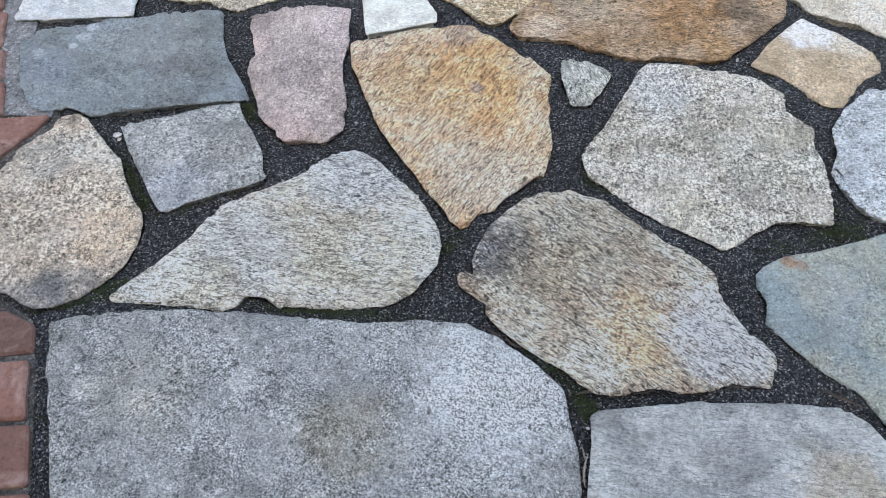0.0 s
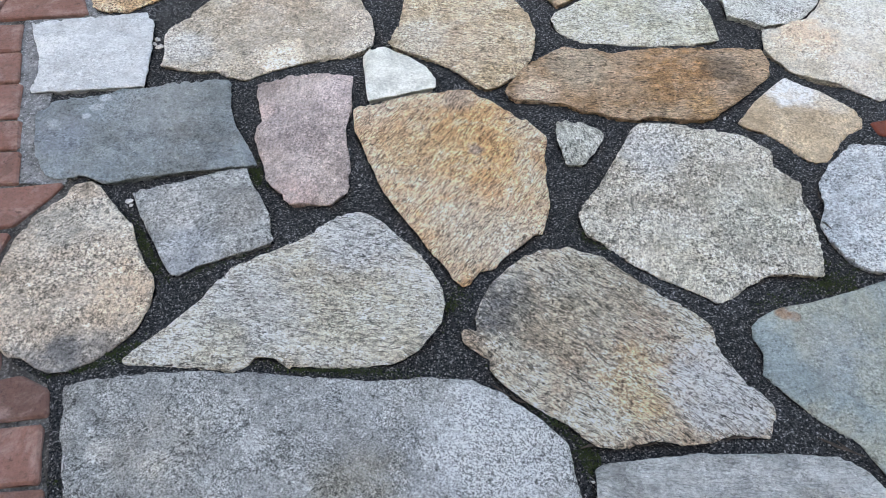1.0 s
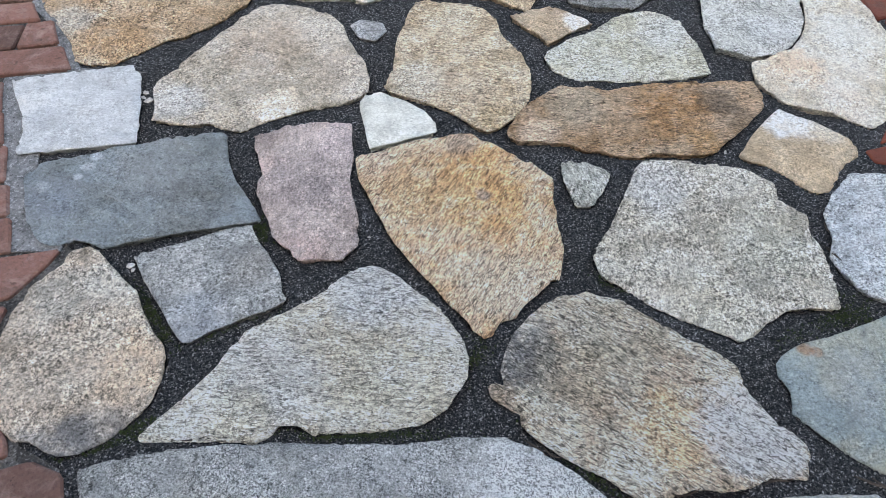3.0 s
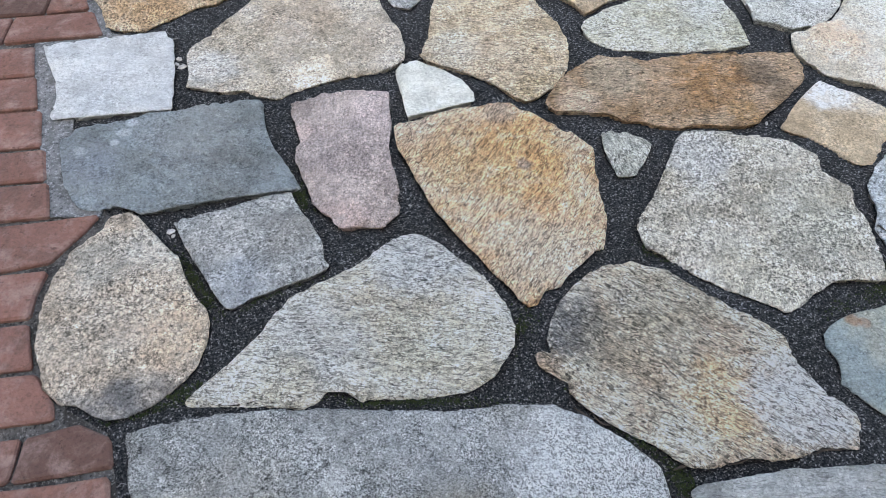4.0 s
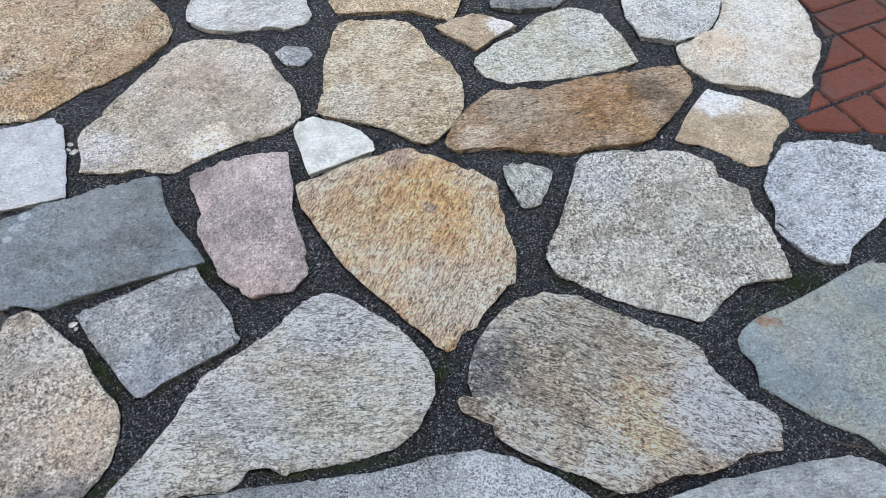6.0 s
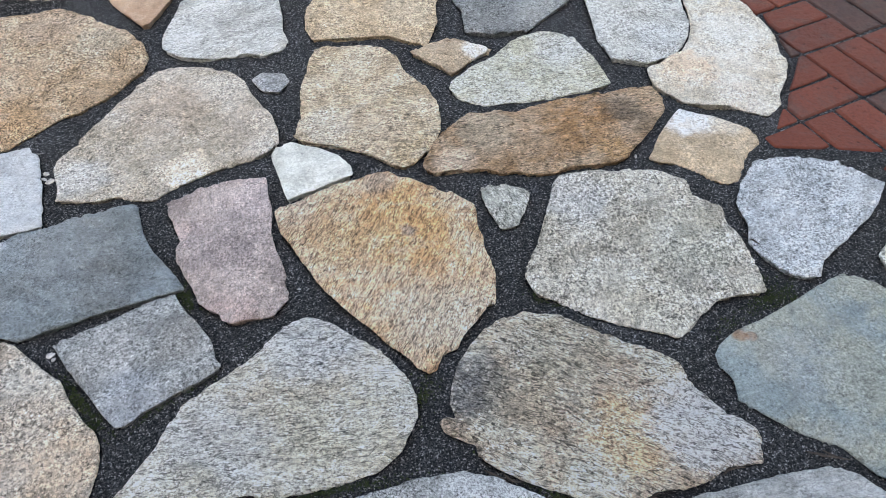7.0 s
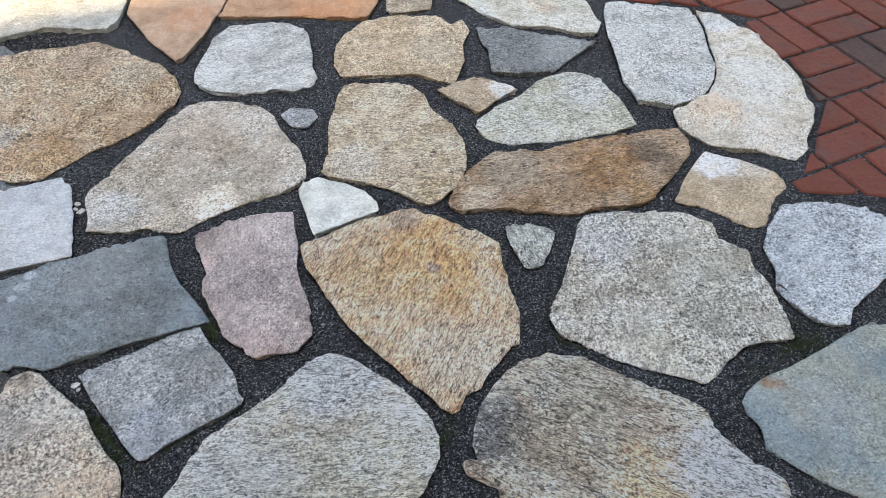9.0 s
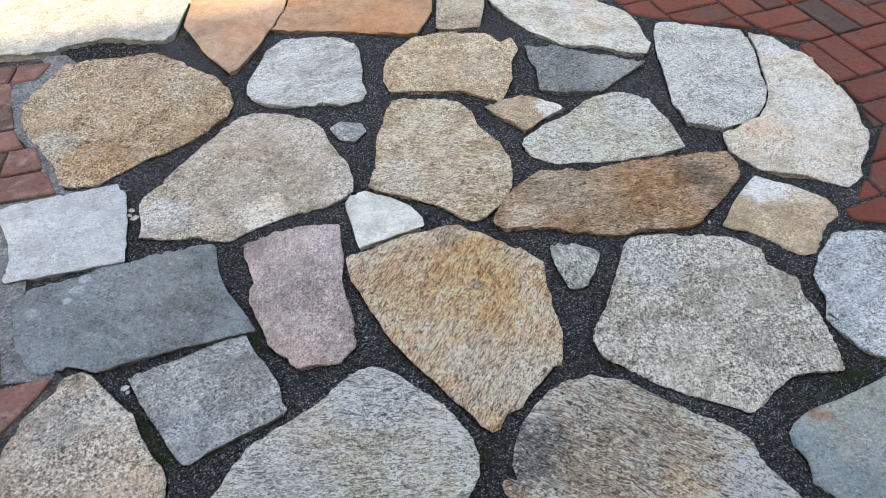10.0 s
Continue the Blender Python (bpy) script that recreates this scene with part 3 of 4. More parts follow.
flagstone(pavement, "square blue-grey slate flagstone set askew",
          stone_material("stone_square", (0.276, 0.279, 0.276), (0.179, 0.181, 0.179), angle=40, streak=0.12, speck=0.38, shift=15.7,
                         stains=((-0.031, -0.093, 0.080, (0.258, 0.276, 0.306), 0.50), (0.069, 0.027, 0.060, (0.202, 0.19, 0.178), 0.50), (-0.081, 0.027, 0.070, (0.331, 0.323, 0.315), 0.50),)),
          [(-0.704, 1.241), (-0.694, 1.248), (-0.642, 1.264), (-0.589, 1.281), (-0.537, 1.304), (-0.482, 1.319), (-0.467, 1.318), (-0.449, 1.277), (-0.421, 1.236), (-0.398, 1.197), (-0.391, 1.177), (-0.387, 1.147), (-0.374, 1.126), (-0.380, 1.114), (-0.415, 1.097), (-0.464, 1.075), (-0.512, 1.053), (-0.551, 1.028), (-0.565, 1.025), (-0.586, 1.049), (-0.613, 1.094), (-0.645, 1.140), (-0.671, 1.179)], edge=0.006, ledge=0.0016)
flagstone(pavement, "long dark blue-grey slate flagstone with a pale scratch",
          stone_material("stone_blue", (0.19, 0.217, 0.233), (0.15, 0.167, 0.171), angle=-14, streak=0.05, speck=0.2, shift=17.4, relief=1.3,
                         stains=((-0.198, -0.002, 0.090, (0.173, 0.189, 0.215), 0.60), (0.022, 0.098, 0.140, (0.191, 0.2, 0.202), 0.60), (-0.126, 0.133, 0.020, (0.426, 0.446, 0.471), 0.60), (-0.140, 0.098, 0.016, (0.426, 0.446, 0.471), 0.60), (-0.150, 0.063, 0.013, (0.426, 0.446, 0.471), 0.60), (-0.223, 0.038, 0.020, (0.377, 0.4, 0.423), 0.50), (0.122, -0.022, 0.100, (0.125, 0.13, 0.13), 0.50),)),
          [(-1.000, 1.487), (-0.969, 1.511), (-0.889, 1.536), (-0.793, 1.572), (-0.708, 1.591), (-0.639, 1.604), (-0.569, 1.610), (-0.555, 1.600), (-0.554, 1.571), (-0.540, 1.509), (-0.517, 1.449), (-0.485, 1.402), (-0.455, 1.353), (-0.448, 1.333), (-0.488, 1.324), (-0.519, 1.314), (-0.567, 1.310), (-0.630, 1.300), (-0.691, 1.283), (-0.736, 1.271), (-0.774, 1.263), (-0.804, 1.276), (-0.836, 1.287), (-0.856, 1.279), (-0.884, 1.272), (-0.912, 1.285), (-0.934, 1.311), (-0.956, 1.348), (-0.971, 1.393), (-0.987, 1.438)], edge=0.006, ledge=0.0036, layers=-20, swell=0.003)
flagstone(pavement, "rounded beige granite flagstone with a dark chipped foot",
          stone_material("stone_cream", (0.438, 0.369, 0.306), (0.323, 0.265, 0.214), angle=80, streak=0.14, speck=0.48, shift=19.1, lift=0.95,
                         stains=((-0.062, 0.138, 0.080, (0.284, 0.277, 0.255), 0.60), (0.038, -0.182, 0.070, (0.150, 0.143, 0.140), 1.0), (-0.040, -0.205, 0.060, (0.150, 0.143, 0.140), 1.0), (0.085, -0.175, 0.050, (0.150, 0.143, 0.140), 1.0), (0.098, -0.152, 0.050, (0.193, 0.17, 0.154), 0.70), (0.038, 0.158, 0.070, (0.482, 0.462, 0.422), 0.50), (0.098, -0.032, 0.090, (0.536, 0.395, 0.287), 0.50),)),
          [(-0.891, 1.171), (-0.861, 1.204), (-0.834, 1.254), (-0.798, 1.265), (-0.776, 1.253), (-0.741, 1.213), (-0.703, 1.174), (-0.680, 1.155), (-0.652, 1.095), (-0.623, 1.050), (-0.601, 1.024), (-0.591, 0.994), (-0.593, 0.950), (-0.601, 0.910), (-0.617, 0.884), (-0.639, 0.858), (-0.668, 0.833), (-0.708, 0.809), (-0.740, 0.804), (-0.768, 0.814), (-0.798, 0.832), (-0.832, 0.836), (-0.865, 0.862), (-0.879, 0.900), (-0.902, 0.947), (-0.912, 0.987), (-0.913, 1.037), (-0.913, 1.089), (-0.902, 1.143)], edge=0.012, ledge=0.0028, swell=0.006, facets=((-0.70, 0.868, 0.15, -0.99, 0.18), (-0.62, 0.90, 0.8, -0.6, 0.10)))
flagstone(pavement, "white quartzite flagstone beside the brick border",
          stone_material("stone_quartz", (0.494, 0.503, 0.514), (0.404, 0.414, 0.426), angle=-12, streak=0.1, speck=0.09, shift=20.8, relief=1.3, lift=0.92,
                         stains=((-0.103, 0.015, 0.050, (0.743, 0.747, 0.747), 0.50),)),
          [(-1.124, 1.805), (-1.047, 1.823), (-0.957, 1.842), (-0.865, 1.857), (-0.834, 1.865), (-0.822, 1.837), (-0.807, 1.828), (-0.784, 1.718), (-0.766, 1.579), (-0.810, 1.571), (-0.895, 1.561), (-0.978, 1.548), (-1.032, 1.541), (-1.038, 1.551), (-1.041, 1.603), (-1.057, 1.669), (-1.083, 1.719), (-1.109, 1.770)], edge=0.007, ledge=0.0014, layers=-12, facets=((-0.9, 1.562, 0.17, -0.98, 0.4),))
flagstone(pavement, "large beige flagstone with a rough crystalline lower edge",
          stone_material("stone_tan", (0.419, 0.373, 0.322), (0.315, 0.269, 0.214), angle=30, streak=0.2, speck=0.36, shift=22.5,
                         stains=((-0.021, 0.125, 0.140, (0.335, 0.261, 0.201), 0.60), (0.029, -0.125, 0.070, (0.748, 0.626, 0.508), 0.75), (-0.221, -0.105, 0.080, (0.422, 0.425, 0.425), 0.60), (0.179, 0.025, 0.100, (0.406, 0.343, 0.287), 0.50),)),
          [(-0.763, 1.763), (-0.763, 1.792), (-0.724, 1.853), (-0.657, 1.955), (-0.605, 2.050), (-0.536, 2.122), (-0.504, 2.131), (-0.394, 2.116), (-0.350, 2.098), (-0.312, 2.056), (-0.296, 2.018), (-0.276, 1.955), (-0.256, 1.911), (-0.232, 1.867), (-0.219, 1.803), (-0.222, 1.758), (-0.250, 1.733), (-0.279, 1.722), (-0.346, 1.702), (-0.403, 1.682), (-0.458, 1.661), (-0.494, 1.646), (-0.520, 1.623), (-0.547, 1.622), (-0.603, 1.643), (-0.657, 1.636), (-0.713, 1.648), (-0.748, 1.652), (-0.748, 1.699)], edge=0.011, ledge=0.0024, layers=25, swell=0.005, facets=((-0.45, 1.70, 0.2, -0.98, 0.22), (-0.62, 2.0, -0.7, 0.7, 0.10)))
flagstone(pavement, "rounded tan gneiss flagstone with fine layers",
          stone_material("stone_round", (0.491, 0.393, 0.294), (0.353, 0.269, 0.184), angle=-6, streak=0.5, speck=0.35, shift=24.2, fine=1.1, lift=1.12,
                         stains=((-0.014, -0.116, 0.120, (0.432, 0.343, 0.265), 0.40), (-0.114, -0.066, 0.080, (0.479, 0.439, 0.382), 0.50), (0.086, -0.206, 0.060, (0.331, 0.244, 0.147), 0.50),)),
          [(-0.185, 1.776), (-0.162, 1.842), (-0.149, 1.973), (-0.136, 2.024), (-0.115, 2.094), (-0.095, 2.145), (-0.060, 2.154), (0.056, 2.135), (0.098, 2.114), (0.130, 2.062), (0.141, 1.987), (0.162, 1.949), (0.188, 1.911), (0.202, 1.843), (0.199, 1.780), (0.187, 1.720), (0.155, 1.666), (0.111, 1.629), (0.074, 1.609), (0.043, 1.624), (0.001, 1.669), (-0.057, 1.708), (-0.105, 1.728), (-0.152, 1.749), (-0.181, 1.765)], edge=0.009, ledge=0.0024, layers=-6, wobble=0.003)
flagstone(pavement, "small white wedge-shaped quartzite stone",
          stone_material("stone_wtri", (0.588, 0.588, 0.548), (0.473, 0.473, 0.438), angle=20, streak=0.08, speck=0.08, shift=25.9, lift=0.92,
                         stains=()),
          [(-0.244, 1.733), (-0.225, 1.746), (-0.191, 1.754), (-0.172, 1.743), (-0.126, 1.717), (-0.080, 1.687), (-0.055, 1.638), (-0.053, 1.606), (-0.131, 1.582), (-0.180, 1.563), (-0.215, 1.549), (-0.220, 1.572), (-0.234, 1.651), (-0.244, 1.707)], edge=0.006, ledge=0.001, facets=((-0.222, 1.62, -0.99, -0.1, 0.55),))
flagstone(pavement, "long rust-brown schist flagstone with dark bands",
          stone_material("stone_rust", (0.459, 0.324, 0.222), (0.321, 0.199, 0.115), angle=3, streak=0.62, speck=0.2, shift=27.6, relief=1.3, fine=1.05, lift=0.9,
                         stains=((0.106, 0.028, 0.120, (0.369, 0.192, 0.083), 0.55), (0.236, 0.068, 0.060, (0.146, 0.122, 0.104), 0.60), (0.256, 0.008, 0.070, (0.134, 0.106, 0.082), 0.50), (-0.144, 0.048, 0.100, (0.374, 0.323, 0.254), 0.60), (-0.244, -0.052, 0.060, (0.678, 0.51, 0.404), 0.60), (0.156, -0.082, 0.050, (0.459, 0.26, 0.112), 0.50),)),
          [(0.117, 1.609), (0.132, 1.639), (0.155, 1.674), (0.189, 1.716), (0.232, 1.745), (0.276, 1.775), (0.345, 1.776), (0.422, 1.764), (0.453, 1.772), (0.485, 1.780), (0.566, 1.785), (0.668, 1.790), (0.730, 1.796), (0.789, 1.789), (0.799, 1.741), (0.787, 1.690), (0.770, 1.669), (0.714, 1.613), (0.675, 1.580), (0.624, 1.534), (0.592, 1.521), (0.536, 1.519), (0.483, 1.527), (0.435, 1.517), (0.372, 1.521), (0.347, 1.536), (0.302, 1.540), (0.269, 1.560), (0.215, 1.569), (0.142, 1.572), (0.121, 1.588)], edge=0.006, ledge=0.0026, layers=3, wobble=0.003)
flagstone(pavement, "pale grey-green gneiss flagstone with fine layers",
          stone_material("stone_pgreen", (0.507, 0.497, 0.426), (0.389, 0.372, 0.297), angle=4, streak=0.45, speck=0.35, shift=29.3,
                         stains=((0.116, 0.091, 0.100, (0.496, 0.504, 0.496), 0.50),)),
          [(0.244, 1.887), (0.258, 1.916), (0.317, 1.964), (0.393, 2.009), (0.477, 2.073), (0.551, 2.093), (0.608, 2.091), (0.654, 2.053), (0.661, 2.001), (0.683, 1.934), (0.688, 1.837), (0.684, 1.821), (0.641, 1.810), (0.575, 1.802), (0.511, 1.799), (0.448, 1.798), (0.407, 1.800), (0.334, 1.802), (0.287, 1.824), (0.256, 1.852)], edge=0.008, ledge=0.0022, layers=4, facets=((0.40, 1.838, -0.15, -0.99, 0.40),))
flagstone(pavement, "pale grey granite flagstone with a flaked crack",
          stone_material("stone_palel", (0.485, 0.485, 0.46), (0.362, 0.362, 0.34), angle=70, streak=0.1, speck=0.48, shift=31.0, fine=1.3, lift=0.92,
                         stains=((0.110, 0.043, 0.100, (0.521, 0.51, 0.489), 0.40), (0.010, -0.157, 0.080, (0.448, 0.458, 0.465), 0.50),)),
          [(0.788, 2.422), (0.813, 2.473), (0.866, 2.473), (0.957, 2.436), (1.069, 2.389), (1.079, 2.349), (1.069, 2.267), (1.040, 2.160), (1.027, 2.089), (1.013, 2.041), (0.983, 1.985), (0.946, 1.941), (0.883, 1.904), (0.821, 1.886), (0.765, 1.914), (0.726, 1.928), (0.728, 1.983), (0.719, 2.041), (0.741, 2.158), (0.760, 2.308)], edge=0.010, ledge=0.0016)
flagstone(pavement, "cream and white granite flagstone with a rounded rim",
          stone_material("stone_paler", (0.582, 0.543, 0.484), (0.475, 0.416, 0.336), angle=60, streak=0.1, speck=0.28, shift=32.7, lift=0.84,
                         stains=((-0.132, -0.096, 0.100, (0.62, 0.425, 0.284), 0.60), (0.068, 0.054, 0.120, (0.615, 0.609, 0.568), 0.70), (-0.052, -0.246, 0.080, (0.632, 0.551, 0.486), 0.50), (0.078, 0.334, 0.070, (0.531, 0.535, 0.539), 0.80),)),
          [(0.807, 1.865), (0.853, 1.885), (0.946, 1.936), (0.985, 1.983), (1.016, 2.041), (1.031, 2.089), (1.047, 2.160), (1.077, 2.265), (1.090, 2.345), (1.088, 2.372), (1.165, 2.340), (1.187, 2.269), (1.228, 2.200), (1.235, 2.113), (1.241, 2.031), (1.242, 1.952), (1.213, 1.864), (1.209, 1.812), (1.173, 1.749), (1.121, 1.691), (1.102, 1.647), (1.048, 1.612), (1.009, 1.636), (0.980, 1.663), (0.905, 1.680), (0.846, 1.711), (0.815, 1.763), (0.797, 1.798)], edge=0.012, ledge=0.0024, swell=0.005, wobble=0.003)
flagstone(pavement, "small cream stone with a white end",
          stone_material("stone_creams", (0.489, 0.383, 0.27), (0.385, 0.295, 0.205), angle=-20, streak=0.18, speck=0.2, shift=34.4, lift=0.85,
                         stains=((-0.004, 0.115, 0.075, (0.685, 0.69, 0.698), 0.90), (0.086, 0.075, 0.050, (0.597, 0.562, 0.507), 0.60),)),
          [(0.675, 1.520), (0.720, 1.580), (0.776, 1.642), (0.827, 1.688), (0.862, 1.661), (0.901, 1.634), (0.938, 1.602), (0.988, 1.555), (0.979, 1.523), (0.927, 1.489), (0.895, 1.446), (0.865, 1.409), (0.837, 1.399), (0.814, 1.406), (0.787, 1.439), (0.767, 1.467), (0.738, 1.494), (0.705, 1.498)], edge=0.010, ledge=0.0016, facets=((0.90, 1.50, 0.75, -0.66, 0.35), (0.75, 1.535, -0.5, -0.86, 0.25)))
flagstone(pavement, "pale blue-grey rough flagstone beside the red brick",
          stone_material("stone_bluewhite", (0.477, 0.503, 0.526), (0.355, 0.377, 0.396), angle=15, streak=0.2, speck=0.4, shift=36.1, lift=0.85,
                         stains=((0.151, 0.040, 0.080, (0.569, 0.585, 0.602), 0.50),)),
          [(0.931, 1.463), (1.031, 1.449), (1.129, 1.416), (1.203, 1.325), (1.150, 1.268), (1.104, 1.231), (1.036, 1.191), (0.929, 1.131), (0.895, 1.089), (0.862, 1.096), (0.832, 1.115), (0.801, 1.171), (0.794, 1.223), (0.815, 1.272), (0.819, 1.336), (0.855, 1.387)], edge=0.011, ledge=0.0040, layers=15, wobble=0.003)
flagstone(pavement, "small brown stone with a pale tip",
          stone_material("stone_tans", (0.374, 0.287, 0.204), (0.267, 0.192, 0.132), angle=-20, streak=0.25, speck=0.25, shift=37.8,
                         stains=((0.077, 0.008, 0.050, (0.67, 0.645, 0.609), 0.90),)),
          [(0.169, 2.076), (0.209, 2.099), (0.257, 2.112), (0.294, 2.127), (0.345, 2.095), (0.407, 2.044), (0.376, 2.029), (0.337, 2.007), (0.296, 1.967), (0.264, 1.945), (0.244, 1.983), (0.208, 2.024)], edge=0.006, ledge=0.0014)
flagstone(pavement, "dark slate-grey flagstone with pale flecks",
          stone_material("stone_dark", (0.209, 0.215, 0.215), (0.154, 0.16, 0.16), angle=0, streak=0.12, speck=0.4, shift=39.5, lift=0.85,
                         stains=((0.129, -0.027, 0.100, (0.302, 0.308, 0.302), 0.70),)),
          [(0.351, 2.383), (0.442, 2.377), (0.573, 2.309), (0.707, 2.249), (0.629, 2.189), (0.529, 2.111), (0.419, 2.120), (0.348, 2.150), (0.362, 2.256), (0.348, 2.322)], edge=0.006, ledge=0.0010)
flagstone(pavement, "cream and white flagstone with a tawny streak",
          stone_material("stone_creamt", (0.598, 0.575, 0.509), (0.48, 0.449, 0.374), angle=-25, streak=0.3, speck=0.2, shift=41.2, lift=0.85,
                         stains=((0.050, -0.032, 0.070, (0.617, 0.372, 0.185), 0.30), (0.050, 0.088, 0.050, (0.643, 0.324, 0.249), 0.20),)),
          [(0.283, 2.698), (0.330, 2.573), (0.403, 2.453), (0.480, 2.379), (0.586, 2.358), (0.664, 2.307), (0.723, 2.289), (0.758, 2.353), (0.753, 2.479), (0.738, 2.557), (0.661, 2.638), (0.570, 2.763), (0.438, 2.824), (0.306, 2.778)], edge=0.008, ledge=0.0018, layers=-25)
flagstone(pavement, "small grey-beige flagstone",
          stone_material("stone_greys", (0.44, 0.383, 0.299), (0.345, 0.269, 0.202), angle=0, streak=0.2, speck=0.3, shift=42.9, lift=0.85,
                         stains=()),
          [(0.102, 2.722), (0.079, 2.532), (0.131, 2.518), (0.227, 2.531), (0.263, 2.660), (0.279, 2.803), (0.119, 2.837)], edge=0.006, ledge=0.0012)
flagstone(pavement, "smooth orange sandstone flagstone with a pointed corner",
          stone_material("stone_terra1", (0.423, 0.288, 0.205), (0.347, 0.223, 0.152), angle=10, streak=0.03, speck=0.04, shift=44.6, lift=0.85,
                         stains=((0.048, -0.071, 0.100, (0.445, 0.207, 0.116), 0.50),)),
          [(-0.752, 2.838), (-0.760, 2.663), (-0.712, 2.566), (-0.677, 2.492), (-0.586, 2.356), (-0.561, 2.371), (-0.507, 2.487), (-0.475, 2.588), (-0.427, 2.734), (-0.408, 2.918), (-0.567, 3.029), (-0.740, 3.007)], edge=0.004, ledge=0.0005, swell=0.001)
flagstone(pavement, "long orange sandstone flagstone",
          stone_material("stone_terra2", (0.426, 0.261, 0.162), (0.34, 0.192, 0.115), angle=4, streak=0.05, speck=0.05, shift=46.3, lift=0.85,
                         stains=((0.056, -0.108, 0.150, (0.505, 0.222, 0.107), 0.50),)),
          [(-0.466, 2.598), (-0.242, 2.557), (0.017, 2.512), (0.078, 2.646), (0.089, 2.744), (0.095, 2.893), (-0.399, 2.983), (-0.423, 2.733)], edge=0.004, ledge=0.0005, swell=0.001)
flagstone(pavement, "large cream limestone flagstone in the sun, its edge undercut",
          stone_material("stone_step", (0.436, 0.427, 0.389), (0.36, 0.352, 0.318), angle=8, streak=0.12, speck=0.15, shift=48.0, lift=0.85,
                         stains=()),
          [(-1.421, 2.531), (-1.321, 2.544), (-1.163, 2.540), (-1.135, 2.570), (-1.017, 2.607), (-0.923, 2.587), (-0.813, 2.573), (-0.780, 2.604), (-0.767, 2.721), (-0.752, 2.838), (-0.753, 3.031), (-1.186, 3.160), (-1.648, 3.131)], top=0.008, edge=0.008, ledge=0.0016, layers=8, deep=0.035, wobble=0.003)
flagstone(pavement, "large rounded golden-tan granite boulder flagstone",
          stone_material("stone_gold", (0.486, 0.358, 0.253), (0.37, 0.257, 0.166), angle=20, streak=0.08, speck=0.55, shift=49.7, relief=1.3, lift=0.92,
                         stains=((-0.167, -0.123, 0.090, (0.47, 0.45, 0.411), 0.60), (0.033, 0.247, 0.120, (0.365, 0.278, 0.216), 0.70), (0.183, 0.127, 0.100, (0.395, 0.343, 0.271), 0.60), (-0.017, -0.223, 0.120, (0.496, 0.278, 0.134), 0.28), (-0.217, 0.127, 0.100, (0.429, 0.383, 0.291), 0.50),)),
          [(-1.183, 2.236), (-1.182, 2.283), (-1.152, 2.339), (-1.129, 2.429), (-1.106, 2.481), (-1.029, 2.504), (-0.934, 2.502), (-0.841, 2.519), (-0.790, 2.494), (-0.709, 2.416), (-0.633, 2.352), (-0.580, 2.273), (-0.562, 2.211), (-0.569, 2.136), (-0.599, 2.103), (-0.627, 2.062), (-0.665, 2.023), (-0.704, 2.003), (-0.721, 1.980), (-0.770, 1.970), (-0.815, 1.935), (-0.850, 1.908), (-0.893, 1.875), (-0.950, 1.871), (-0.992, 1.888), (-1.017, 1.954), (-1.064, 2.025), (-1.109, 2.082), (-1.144, 2.139), (-1.170, 2.197)], edge=0.018, ledge=0.0030, swell=0.007, facets=((-0.85, 1.97, 0.1, -0.99, 0.22), (-1.06, 2.1, -0.9, -0.4, 0.22), (-0.85, 2.42, 0, 1, 0.08)), wobble=0.003)
flagstone(pavement, "white-grey flagstone with rounded corners and fine folds",
          stone_material("stone_w2", (0.498, 0.498, 0.477), (0.347, 0.347, 0.33), angle=20, streak=0.4, speck=0.2, shift=51.4,
                         stains=()),
          [(-0.527, 2.276), (-0.515, 2.326), (-0.495, 2.388), (-0.476, 2.475), (-0.429, 2.532), (-0.355, 2.536), (-0.255, 2.534), (-0.195, 2.483), (-0.179, 2.423), (-0.173, 2.323), (-0.179, 2.260), (-0.165, 2.198), (-0.183, 2.165), (-0.240, 2.139), (-0.295, 2.160), (-0.362, 2.155), (-0.417, 2.157), (-0.474, 2.180), (-0.521, 2.225)], edge=0.010, ledge=0.0022, layers=20)
flagstone(pavement, "rough tan flagstone with a knobbed corner",
          stone_material("stone_tant", (0.489, 0.383, 0.278), (0.364, 0.278, 0.191), angle=0, streak=0.18, speck=0.4, shift=53.1,
                         stains=((0.075, -0.014, 0.100, (0.374, 0.323, 0.254), 0.50),)),
          [(-0.105, 2.350), (-0.064, 2.428), (0.016, 2.497), (0.129, 2.507), (0.239, 2.486), (0.274, 2.417), (0.315, 2.436), (0.328, 2.376), (0.290, 2.297), (0.278, 2.204), (0.229, 2.107), (0.181, 2.122), (0.120, 2.165), (-0.014, 2.182), (-0.098, 2.188), (-0.114, 2.256)], edge=0.010, ledge=0.0030, wobble=0.003)
flagstone(pavement, "tiny grey stone sunk in the sand",
          stone_material("stone_greyxs", (0.319, 0.322, 0.325), (0.209, 0.211, 0.214), angle=20, streak=0.3, speck=0.4, shift=54.8,
                         stains=()),
          [(-0.280, 2.035), (-0.252, 2.066), (-0.188, 2.050), (-0.177, 2.009), (-0.208, 1.966), (-0.254, 1.980)], edge=0.006, ledge=0.001, top=-0.005)
flagstone(pavement, "small grey-beige stone beside the green slate",
          stone_material("stone_chipr", (0.47, 0.45, 0.411), (0.358, 0.332, 0.292), angle=0, streak=0.2, speck=0.4, shift=56.5,
                         stains=()),
          [(1.051, 1.119), (1.106, 1.159), (1.146, 1.151), (1.130, 1.086), (1.054, 1.077)], edge=0.006, ledge=0.0012)


sand_bed(pavement)


